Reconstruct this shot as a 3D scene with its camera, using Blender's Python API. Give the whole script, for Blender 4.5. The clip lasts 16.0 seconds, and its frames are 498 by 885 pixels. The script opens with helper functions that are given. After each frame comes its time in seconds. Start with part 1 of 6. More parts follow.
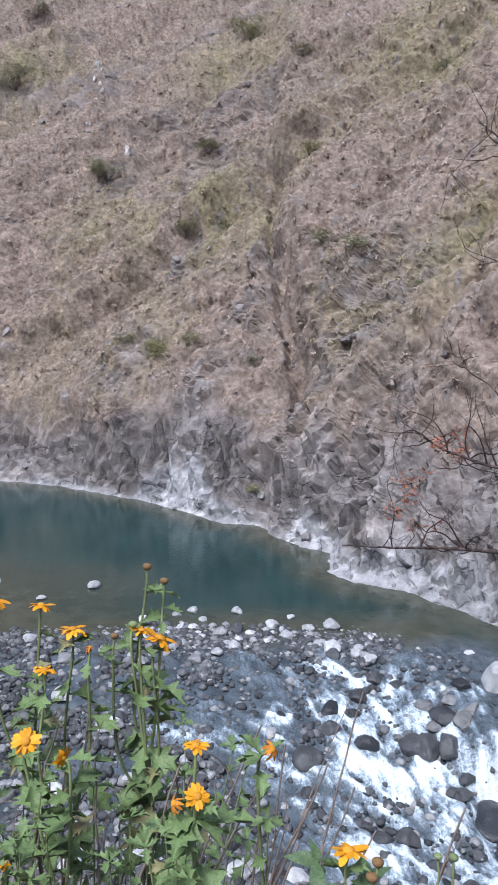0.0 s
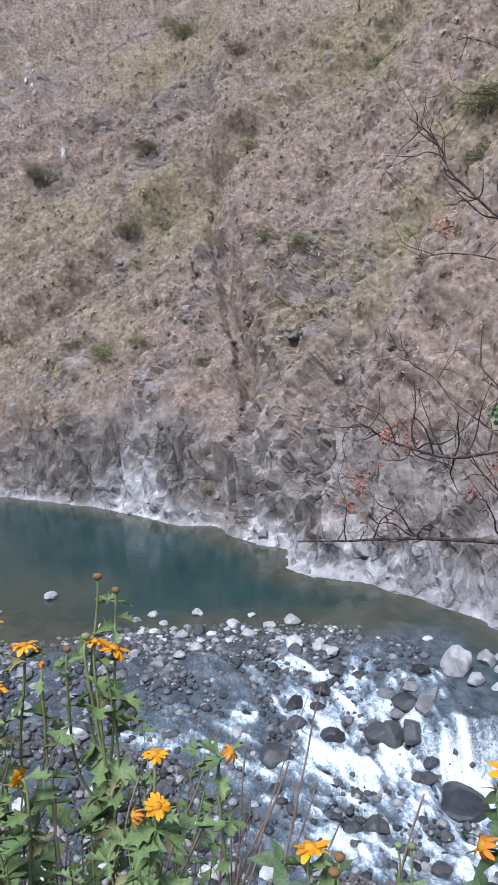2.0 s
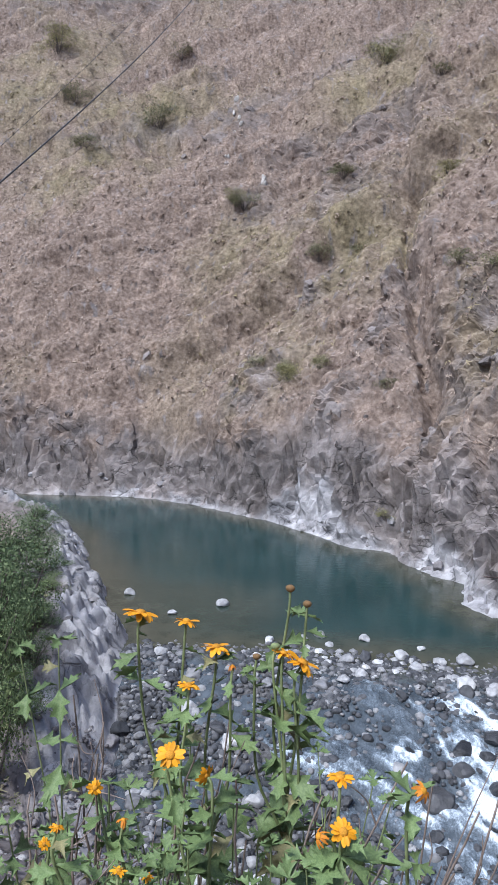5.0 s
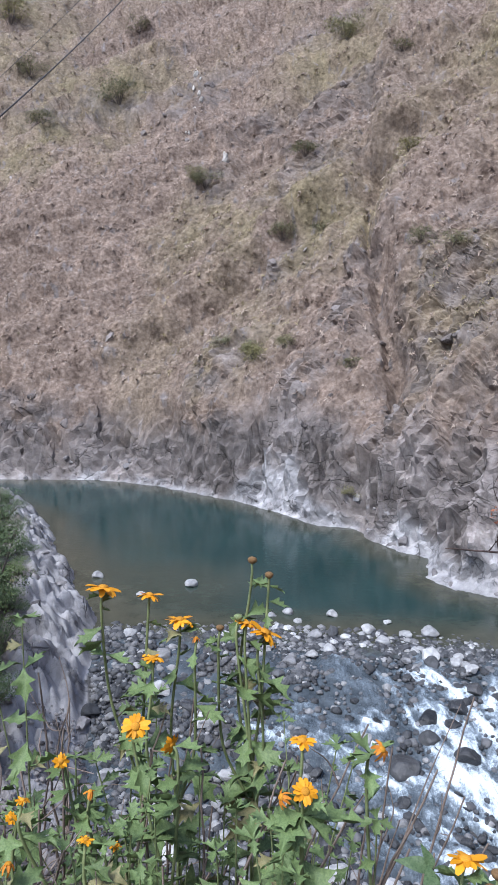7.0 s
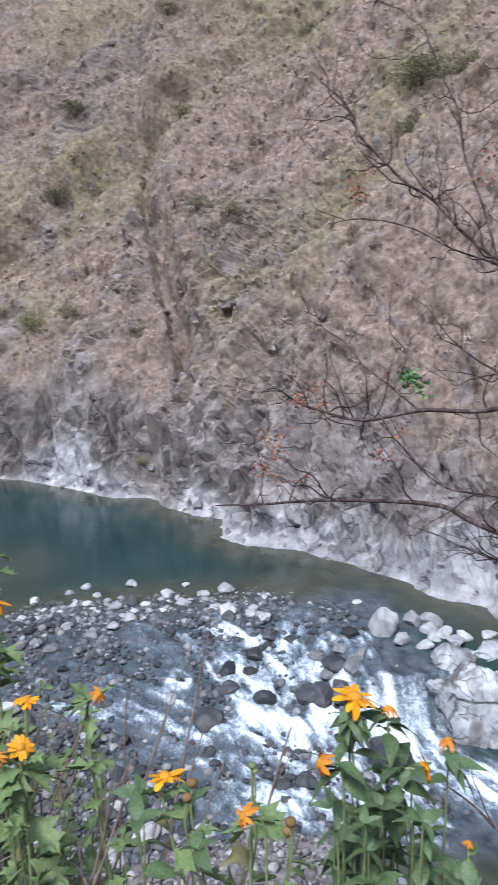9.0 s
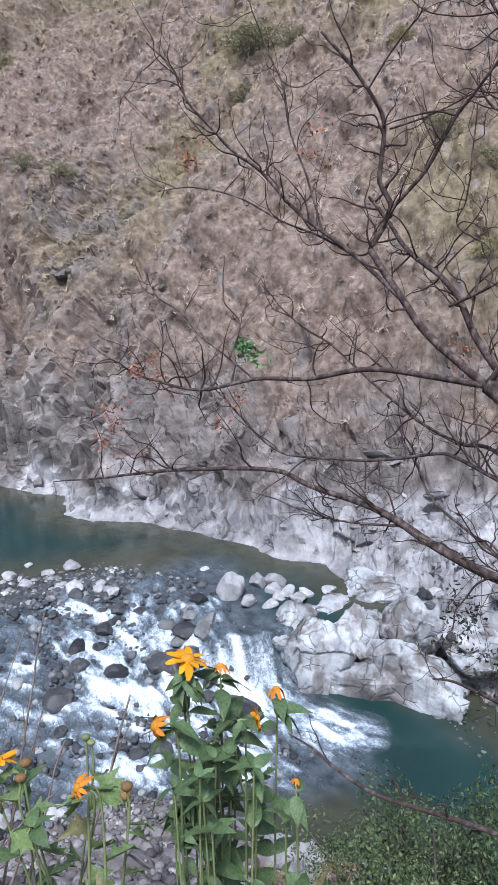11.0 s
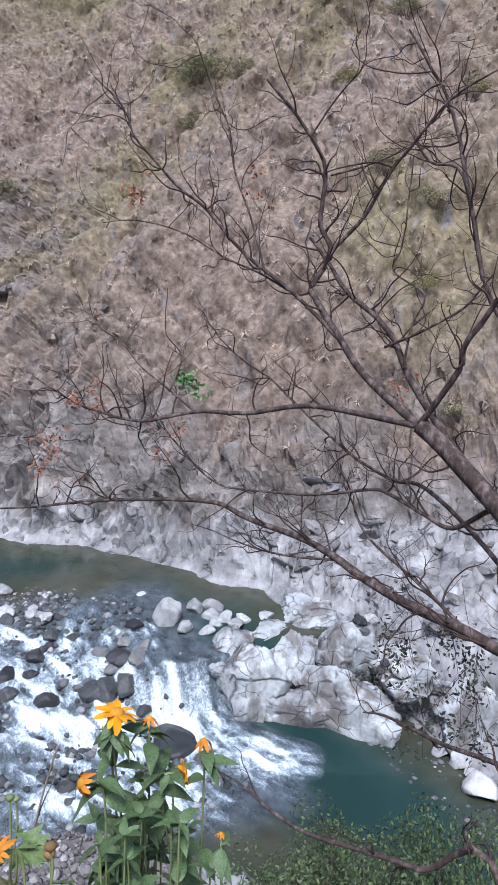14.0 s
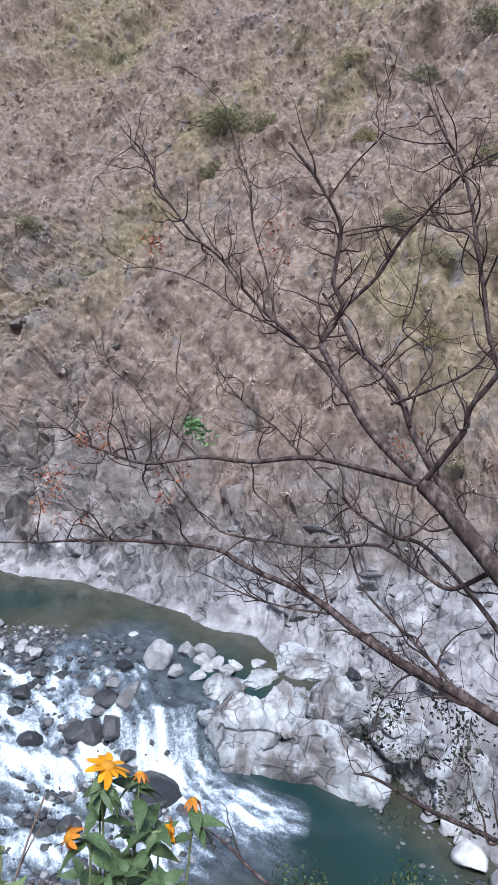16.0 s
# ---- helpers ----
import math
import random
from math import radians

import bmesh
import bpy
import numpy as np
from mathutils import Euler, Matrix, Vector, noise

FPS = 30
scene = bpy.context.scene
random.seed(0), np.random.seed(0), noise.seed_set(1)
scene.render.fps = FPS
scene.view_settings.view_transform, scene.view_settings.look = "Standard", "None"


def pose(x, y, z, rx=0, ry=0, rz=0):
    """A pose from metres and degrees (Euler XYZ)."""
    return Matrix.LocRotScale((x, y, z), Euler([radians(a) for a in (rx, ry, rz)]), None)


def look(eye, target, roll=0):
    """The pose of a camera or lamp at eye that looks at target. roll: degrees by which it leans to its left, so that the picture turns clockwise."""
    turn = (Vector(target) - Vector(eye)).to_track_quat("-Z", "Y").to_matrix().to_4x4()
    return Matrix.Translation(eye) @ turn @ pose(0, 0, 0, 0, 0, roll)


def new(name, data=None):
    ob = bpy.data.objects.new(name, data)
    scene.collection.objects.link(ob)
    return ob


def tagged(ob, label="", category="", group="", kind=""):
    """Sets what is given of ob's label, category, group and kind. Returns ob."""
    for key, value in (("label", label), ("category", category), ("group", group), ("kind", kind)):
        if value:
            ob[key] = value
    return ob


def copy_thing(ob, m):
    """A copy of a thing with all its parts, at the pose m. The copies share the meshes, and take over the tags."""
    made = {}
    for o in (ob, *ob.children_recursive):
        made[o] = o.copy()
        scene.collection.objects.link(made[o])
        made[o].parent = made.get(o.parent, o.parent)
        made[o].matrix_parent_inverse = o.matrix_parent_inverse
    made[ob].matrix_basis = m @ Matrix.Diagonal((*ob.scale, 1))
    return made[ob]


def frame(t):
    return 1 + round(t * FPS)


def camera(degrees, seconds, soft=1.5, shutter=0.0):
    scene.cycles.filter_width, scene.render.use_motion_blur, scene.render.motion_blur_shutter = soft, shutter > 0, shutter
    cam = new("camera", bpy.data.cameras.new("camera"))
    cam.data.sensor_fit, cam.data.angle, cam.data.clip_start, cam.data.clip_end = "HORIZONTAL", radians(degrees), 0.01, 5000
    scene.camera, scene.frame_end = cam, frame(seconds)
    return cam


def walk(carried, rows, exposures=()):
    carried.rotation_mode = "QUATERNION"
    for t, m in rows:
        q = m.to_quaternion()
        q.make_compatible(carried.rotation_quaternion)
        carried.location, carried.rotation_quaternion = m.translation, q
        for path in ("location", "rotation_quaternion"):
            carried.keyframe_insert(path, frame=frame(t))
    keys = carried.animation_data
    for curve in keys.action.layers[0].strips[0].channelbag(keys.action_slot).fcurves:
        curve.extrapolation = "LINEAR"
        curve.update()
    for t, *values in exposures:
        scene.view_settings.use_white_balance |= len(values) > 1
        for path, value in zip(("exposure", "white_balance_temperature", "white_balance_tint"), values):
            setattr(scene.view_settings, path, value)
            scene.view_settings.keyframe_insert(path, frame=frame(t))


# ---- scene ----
# ---- the camera and its walk ----
cam = camera(39.75, 16.0, soft=1.15, shutter=0.3)


def held(x, y, z, yaw, pitch, roll):
    """A hand-held pose: yaw to the left, pitch up, roll clockwise, in degrees."""
    return pose(x, y, z, 90 + pitch, 0, yaw) @ pose(0, 0, 0, 0, 0, -roll)


PATH = [
    (0.0, -0.006, 0.004, 8.002, 0.01, -7.98, -0.35),
    (0.5, 0.011, 0.017, 8.001, -2.21, -8.81, 0.08),
    (1.0, 0.016, 0.010, 8.004, -3.77, -8.86, 1.18),
    (1.5, 0.017, 0.010, 8.008, -4.30, -8.72, 1.79),
    (2.0, 0.015, 0.008, 8.008, -3.93, -8.08, 1.92),
    (2.5, 0.004, 0.017, 8.005, -1.07, -7.38, 2.09),
    (3.0, -0.034, 0.006, 7.999, 4.17, -7.10, 0.25),
    (3.5, -0.055, 0.025, 7.996, 7.96, -6.96, -0.39),
    (3.7, -0.058, 0.023, 7.997, 8.87, -6.78, -0.35),
    (4.7, -0.060, 0.022, 7.995, 10.80, -6.20, -0.20),
    (5.8, -0.025, 0.017, 7.991, 8.54, -6.12, 0.34),
    (6.0, -0.014, 0.012, 7.985, 7.02, -6.19, 0.61),
    (6.5, -0.017, 0.010, 7.980, 5.52, -6.51, 0.85),
    (7.0, -0.038, 0.014, 7.976, 7.95, -7.78, 0.46),
    (7.5, -0.026, 0.015, 7.971, 7.60, -8.53, 0.76),
    (8.0, 0.015, 0.009, 7.954, 0.16, -9.23, 0.03),
    (8.5, 0.112, 0.022, 7.937, -2.98, -9.87, -0.11),
    (9.0, 0.176, -0.046, 7.952, -9.05, -10.55, 1.60),
    (9.5, 0.207, -0.046, 7.949, -16.88, -10.99, 1.73),
    (10.0, 0.206, -0.054, 7.942, -19.85, -11.44, 2.41),
    (10.2, 0.211, -0.054, 7.938, -20.55, -11.97, 1.84),
    (11.2, 0.210, -0.070, 7.955, -22.20, -13.40, 0.90),
    (12.3, 0.171, -0.083, 7.983, -19.53, -13.87, -0.07),
    (12.5, 0.175, -0.093, 7.986, -19.15, -13.35, 0.05),
    (13.0, 0.197, -0.119, 7.997, -24.13, -12.51, -1.20),
    (13.5, 0.202, -0.106, 8.032, -26.33, -12.45, -1.84),
    (14.0, 0.214, -0.097, 8.030, -27.12, -11.38, -1.40),
    (14.5, 0.199, -0.097, 8.044, -27.00, -10.83, -2.16),
    (15.0, 0.207, -0.100, 8.057, -27.14, -9.35, -4.00),
    (15.5, 0.199, -0.121, 8.075, -26.81, -8.35, -4.55),
    (16.0, 0.189, -0.119, 8.073, -26.69, -7.83, -4.54),
]
walk(cam, [(t, held(*p)) for t, *p in PATH], exposures=[(0.0, 0.87, 5970, 9.5), (16.0, 0.87, 5970, 9.5)])

# ---- daylight: a pale overcast valley ----
world = bpy.data.worlds.new("sky")
scene.world = world
world.use_nodes = True
wn = world.node_tree.nodes
sky = wn.new("ShaderNodeTexSky")
sky.sky_type = "NISHITA"
sky.sun_disc = False
sky.sun_elevation, sky.sun_rotation = radians(57), radians(212)
sky.air_density, sky.dust_density = 1.0, 1.5
wn["Background"].inputs["Strength"].default_value = 0.135
world.node_tree.links.new(sky.outputs["Color"], wn["Background"].inputs["Color"])
sun_data = bpy.data.lights.new("sun", "SUN")
sun_data.energy, sun_data.angle, sun_data.color = 2.3, radians(14), (1.0, 0.98, 0.95)
sun = new("sun", sun_data)
sun.matrix_world = look((0, 0, 60), (8.7, 13.9, 60 - 25.2))

# ---- noise, materials and mesh helpers ----
from mathutils.bvhtree import BVHTree

RNG = np.random.default_rng(7)


def _hash(ix, iy, iz):
    h = (ix * 374761393 + iy * 668265263 + iz * 2147483647 + 1013904223) & 0xFFFFFFFF
    h = ((h ^ (h >> 13)) * 1274126177) & 0xFFFFFFFF
    h = ((h ^ (h >> 16)) * 2246822519) & 0xFFFFFFFF
    return ((h ^ (h >> 15)) & 0xFFFFFF) / 8388607.5 - 1.0


def vnoise(x, y, z=0.0):
    """Smooth value noise, -1 to 1."""
    x, y, z = np.broadcast_arrays(np.asarray(x, float), np.asarray(y, float), np.asarray(z, float))
    fx, fy, fz = np.floor(x), np.floor(y), np.floor(z)
    ix, iy, iz = fx.astype(np.int64), fy.astype(np.int64), fz.astype(np.int64)
    u, v, w = x - fx, y - fy, z - fz
    u, v, w = (a * a * a * (a * (a * 6 - 15) + 10) for a in (u, v, w))
    out = 0.0
    for dx in (0, 1):
        for dy in (0, 1):
            for dz in (0, 1):
                k = (u if dx else 1 - u) * (v if dy else 1 - v) * (w if dz else 1 - w)
                out = out + k * _hash(ix + dx, iy + dy, iz + dz)
    return out


def fbm(x, y, z=0.0, octaves=4, ridged=False):
    total, amp, norm = 0.0, 1.0, 0.0
    x, y, z = np.asarray(x, float), np.asarray(y, float), np.asarray(z, float)
    for k in range(octaves):
        n = vnoise(x * 2 ** k + 17.3 * k, y * 2 ** k - 9.1 * k, z * 2 ** k + 4.7 * k)
        total = total + amp * ((1 - 2 * np.abs(n)) if ridged else n)
        norm += amp
        amp *= 0.5
    return total / norm


def blocks(x, y, seed, tilt=0.6):
    """Angular blocks: each cell of a jittered lattice is a tilted plane. Returns height about -1 to 1 and the cell's own random."""
    x, y = np.asarray(x, float), np.asarray(y, float)
    fx, fy = np.floor(x).astype(np.int64), np.floor(y).astype(np.int64)
    best, height, own = np.full(x.shape, 1e9), np.zeros(x.shape), np.zeros(x.shape)
    for dx in (-1, 0, 1):
        for dy in (-1, 0, 1):
            cx, cy = fx + dx, fy + dy
            px, py = cx + 0.5 + 0.45 * _hash(cx, cy, seed), cy + 0.5 + 0.45 * _hash(cx, cy, seed + 1)
            d = (x - px) ** 2 + (y - py) ** 2
            h = _hash(cx, cy, seed + 2)
            plane = 0.6 * h + tilt * ((x - px) * _hash(cx, cy, seed + 3) + (y - py) * _hash(cx, cy, seed + 4))
            near = d < best
            best, height, own = np.where(near, d, best), np.where(near, plane, height), np.where(near, h, own)
    return height, own, np.sqrt(best)


def smooth(a, b, x):
    t = np.clip((np.asarray(x, float) - a) / (b - a), 0, 1)
    return t * t * (3 - 2 * t)


def material(name, rough=0.8, metal=0.0, spec=0.5):
    m = bpy.data.materials.new(name)
    m.use_nodes = True
    b = m.node_tree.nodes["Principled BSDF"]
    b.inputs["Roughness"].default_value, b.inputs["Metallic"].default_value = rough, metal
    b.inputs["Specular IOR Level"].default_value = spec
    return m


class Nodes:
    """Short hand for building a node tree."""

    def __init__(self, m):
        self.t = m.node_tree
        self.b = self.t.nodes["Principled BSDF"]
        self.geo = self.t.nodes.new("ShaderNodeNewGeometry")

    def put(self, socket, value):
        if isinstance(value, bpy.types.NodeSocket):
            self.t.links.new(value, socket)
        elif isinstance(value, tuple) and len(value) == 3 and socket.type == "RGBA":
            socket.default_value = (*value, 1)
        else:
            socket.default_value = value

    def noise(self, scale, detail=4.0, rough=0.55, vector=None, stretch=None, distort=0.0):
        v = vector if vector is not None else self.geo.outputs["Position"]
        if stretch is not None:
            mp = self.t.nodes.new("ShaderNodeMapping")
            mp.inputs["Scale"].default_value = stretch
            self.put(mp.inputs["Vector"], v)
            v = mp.outputs["Vector"]
        n = self.t.nodes.new("ShaderNodeTexNoise")
        n.inputs["Scale"].default_value, n.inputs["Detail"].default_value = scale, detail
        n.inputs["Roughness"].default_value, n.inputs["Distortion"].default_value = rough, distort
        self.put(n.inputs["Vector"], v)
        return n.outputs["Fac"]

    def voronoi(self, scale, feature="F1", vector=None, out="Distance"):
        n = self.t.nodes.new("ShaderNodeTexVoronoi")
        n.feature = feature
        n.inputs["Scale"].default_value = scale
        self.put(n.inputs["Vector"], vector if vector is not None else self.geo.outputs["Position"])
        return n.outputs[out]

    def warp(self, scale, amount):
        """The position, bent by noise."""
        n = self.t.nodes.new("ShaderNodeTexNoise")
        n.inputs["Scale"].default_value = scale
        self.put(n.inputs["Vector"], self.geo.outputs["Position"])
        v = self.t.nodes.new("ShaderNodeVectorMath")
        v.operation = "MULTIPLY_ADD"
        self.put(v.inputs[0], n.outputs["Color"])
        v.inputs[1].default_value = (amount, amount, amount)
        self.put(v.inputs[2], self.geo.outputs["Position"])
        return v.outputs[0]

    def ramp(self, fac, stops):
        n = self.t.nodes.new("ShaderNodeValToRGB")
        e = n.color_ramp.elements
        while len(e) < len(stops):
            e.new(0.5)
        for k, (p, c) in enumerate(stops):
            e[k].position = p
            e[k].color = (*c, 1) if isinstance(c, tuple) else (c, c, c, 1)
        self.put(n.inputs["Fac"], fac)
        return n.outputs["Color"]

    def mix(self, fac, a, b, mode="MIX"):
        n = self.t.nodes.new("ShaderNodeMix")
        n.data_type, n.blend_type = "RGBA", mode
        self.put(n.inputs[0], fac), self.put(n.inputs[6], a), self.put(n.inputs[7], b)
        return n.outputs[2]

    def math(self, op, a, b=0.0, c=None):
        n = self.t.nodes.new("ShaderNodeMath")
        n.operation = op
        self.put(n.inputs[0], a), self.put(n.inputs[1], b)
        if c is not None:
            self.put(n.inputs[2], c)
        return n.outputs[0]

    def span(self, value, lo, hi, to0=0.0, to1=1.0):
        n = self.t.nodes.new("ShaderNodeMapRange")
        n.inputs[1].default_value, n.inputs[2].default_value = lo, hi
        n.inputs[3].default_value, n.inputs[4].default_value = to0, to1
        self.put(n.inputs[0], value)
        return n.outputs[0]

    def fissures(self, coarse, fine, low=0.28):
        """Irregular dark cracks at two scales: 1 on the rock, low in the cracks."""
        a = self.math("ABSOLUTE", self.math("SUBTRACT", self.noise(coarse, 7, 0.62, stretch=(1.0, 1.3, 0.7), distort=0.6), 0.5))
        b = self.math("ABSOLUTE", self.math("SUBTRACT", self.noise(fine, 6, 0.62, stretch=(1.2, 1.0, 0.8), distort=0.5), 0.5))
        return self.math("MINIMUM", self.span(a, 0.0, 0.014, low, 1.0), self.span(b, 0.0, 0.014, 0.4 + 0.6 * low, 1.0))

    def joints(self, coarse, fine, low=0.3):
        """Crisp angular cracks between blocks at two scales, and each block's own tone."""
        v = self.warp(0.9, 0.55)
        mp = self.t.nodes.new("ShaderNodeMapping")
        mp.inputs["Rotation"].default_value, mp.inputs["Scale"].default_value = (0.5, 0.3, 0.6), (0.8, 1.1, 1.35)
        self.put(mp.inputs["Vector"], v)
        v = mp.outputs["Vector"]
        a, b = self.voronoi(coarse, "DISTANCE_TO_EDGE", v), self.voronoi(fine, "DISTANCE_TO_EDGE", v)
        gaps = self.noise(0.8, 4)
        crack = self.math("MINIMUM", self.span(a, 0.0, 0.03, low, 1.0), self.span(b, 0.0, 0.04, 0.35 + 0.65 * low, 1.0))
        crack = self.math("MAXIMUM", crack, self.span(gaps, 0.38, 0.48))
        crack = self.math("MINIMUM", crack, self.fissures(coarse, 2.8 * coarse, 0.82))
        tone = self.math("MULTIPLY", self.span(self.voronoi(coarse, "F1", v, "Color"), 0.1, 0.9, 0.86, 1.10), self.span(self.voronoi(fine, "F1", v, "Color"), 0.1, 0.9, 0.92, 1.08))
        return crack, tone

    def attr(self, name):
        n = self.t.nodes.new("ShaderNodeAttribute")
        n.attribute_name = name
        return n.outputs["Fac"]

    def rand(self):
        return self.t.nodes.new("ShaderNodeObjectInfo").outputs["Random"]

    def island(self):
        return self.geo.outputs["Random Per Island"]

    def bump(self, height, strength=0.5, distance=0.05, normal=None):
        n = self.t.nodes.new("ShaderNodeBump")
        n.inputs["Strength"].default_value, n.inputs["Distance"].default_value = strength, distance
        self.put(n.inputs["Height"], height)
        if normal is not None:
            self.put(n.inputs["Normal"], normal)
        return n.outputs["Normal"]

    def done(self, color=None, rough=None, normal=None):
        if color is not None:
            self.put(self.b.inputs["Base Color"], color)
        if rough is not None:
            self.put(self.b.inputs["Roughness"], rough)
        if normal is not None:
            self.put(self.b.inputs["Normal"], normal)


def grid_object(name, X, Y, Z, mat, floats=None, closed=False):
    """A sheet over a grid of points, quickly."""
    rows, cols = X.shape
    me = bpy.data.meshes.new(name)
    co = np.stack([X, Y, Z], -1).reshape(-1, 3).astype(np.float32)
    i, j = np.meshgrid(np.arange(rows - 1), np.arange(cols if closed else cols - 1), indexing="ij")
    j1 = (j + 1) % cols
    q = np.stack([i * cols + j, i * cols + j1, (i + 1) * cols + j1, (i + 1) * cols + j], -1).reshape(-1, 4)
    me.vertices.add(len(co))
    me.vertices.foreach_set("co", co.ravel())
    me.loops.add(q.size)
    me.loops.foreach_set("vertex_index", q.ravel().astype(np.int32))
    me.polygons.add(len(q))
    me.polygons.foreach_set("loop_start", np.arange(0, q.size, 4, dtype=np.int32))
    me.polygons.foreach_set("use_smooth", np.ones(len(q), dtype=bool))
    me.materials.append(mat)
    for key, values in (floats or {}).items():
        a = me.attributes.new(key, "FLOAT", "POINT")
        a.data.foreach_set("value", np.asarray(values, np.float32).ravel())
    me.update(calc_edges=True)
    return new(name, me)


def raw_object(name, co, faces_n, idx, mat, parent=None, shade=True):
    """A mesh from numpy arrays; all faces have faces_n corners."""
    me = bpy.data.meshes.new(name)
    me.vertices.add(len(co))
    me.vertices.foreach_set("co", np.asarray(co, np.float32).ravel())
    idx = np.asarray(idx, np.int32).reshape(-1, faces_n)
    me.loops.add(idx.size)
    me.loops.foreach_set("vertex_index", idx.ravel())
    me.polygons.add(len(idx))
    me.polygons.foreach_set("loop_start", np.arange(0, idx.size, faces_n, dtype=np.int32))
    if shade:
        me.polygons.foreach_set("use_smooth", np.ones(len(idx), dtype=bool))
    me.materials.append(mat)
    me.update(calc_edges=True)
    ob = new(name, me)
    ob.parent = parent
    return ob


def part(name, bm, mat, parent=None, label="", shade=True):
    me = bpy.data.meshes.new(name)
    bm.to_mesh(me)
    bm.free()
    if shade:
        for p in me.polygons:
            p.use_smooth = True
    me.materials.append(mat)
    ob = new(name, me)
    ob.parent = parent
    if label:
        tagged(ob, label)
    return ob


# ---- the plan: two banks, the pool, the rapids and the lower pool ----
FAR_BANK = [(-70, 46), (-40, 42), (-21, 39.7), (-15, 40.2), (-11, 38.7), (-5.6, 35.1), (-3.7, 33.3), (-1.3, 30.5),
            (0.4, 30), (2, 26.8), (3, 26), (2.9, 23.6), (3.7, 22.5), (5.2, 21.8), (6.2, 20.4), (7.4, 18.6), (8.2, 17),
            (9, 16.2), (9.3, 14.8), (9.7, 13.4), (9.8, 11.8), (10.1, 10.2), (10.4, 8.8),
            (10.4, 7.4), (10.8, 5), (11.5, 0), (13, -15), (20, -60)]
NEAR_BANK = [(-70, 36), (-40, 35), (-24, 35.5), (-18.4, 34.0), (-14.5, 30.7), (-12.4, 27.5), (-9.6, 22.6), (-7.8, 19.6),
             (-6.7, 16.9), (-5.6, 13.6), (-4.2, 11.2), (-1.8, 10.2), (-0.2, 10.5), (1.4, 10.9), (2.5, 10.75), (3.3, 10.0), (5, 8.4), (6.4, 6.8), (7.4, 4),
             (8, 0), (9, -15), (15, -60)]


def to_line(x, y, line):
    best = np.full(np.shape(x), 1e9)
    for (ax, ay), (bx, by) in zip(line[:-1], line[1:]):
        dx, dy = bx - ax, by - ay
        t = np.clip(((x - ax) * dx + (y - ay) * dy) / (dx * dx + dy * dy), 0, 1)
        best = np.minimum(best, (x - ax - t * dx) ** 2 + (y - ay - t * dy) ** 2)
    return np.sqrt(best)


def in_river(x, y):
    loop = FAR_BANK + NEAR_BANK[::-1]
    inside = np.zeros(np.shape(x), bool)
    for (ax, ay), (bx, by) in zip(loop, loop[1:] + loop[:1]):
        if ay != by:
            inside ^= ((ay > y) != (by > y)) & (x < (bx - ax) * (y - ay) / (by - ay) + ax)
    return inside


def water_level(x, y):
    """The water's surface: the pool at 0, down the rapids to the lower pool."""
    edge = 18.0 - 0.28 * np.maximum(x - 2.0, 0) ** 1.2
    run = -1.3 * smooth(0.0, 7.0, edge - y)
    fall = -0.14 * smooth(15.5, 13.7, y) - 1.16 * smooth(13.50, 13.02, y)
    z = run + (fall - run) * smooth(4.1, 4.9, x)
    return np.where(y > 20, 0.0, z)


def spur_edge(y):
    """Where the bulging spur of the far hill breaks off into its gully: x for a given y."""
    y = np.asarray(y, float)
    return 2.8 - 2.3 * smooth(32.2, 30.2, y) - 0.45 * smooth(38, 45, y) + 0.25 * fbm(y * 0.35, 0.5, 2.0, 3)


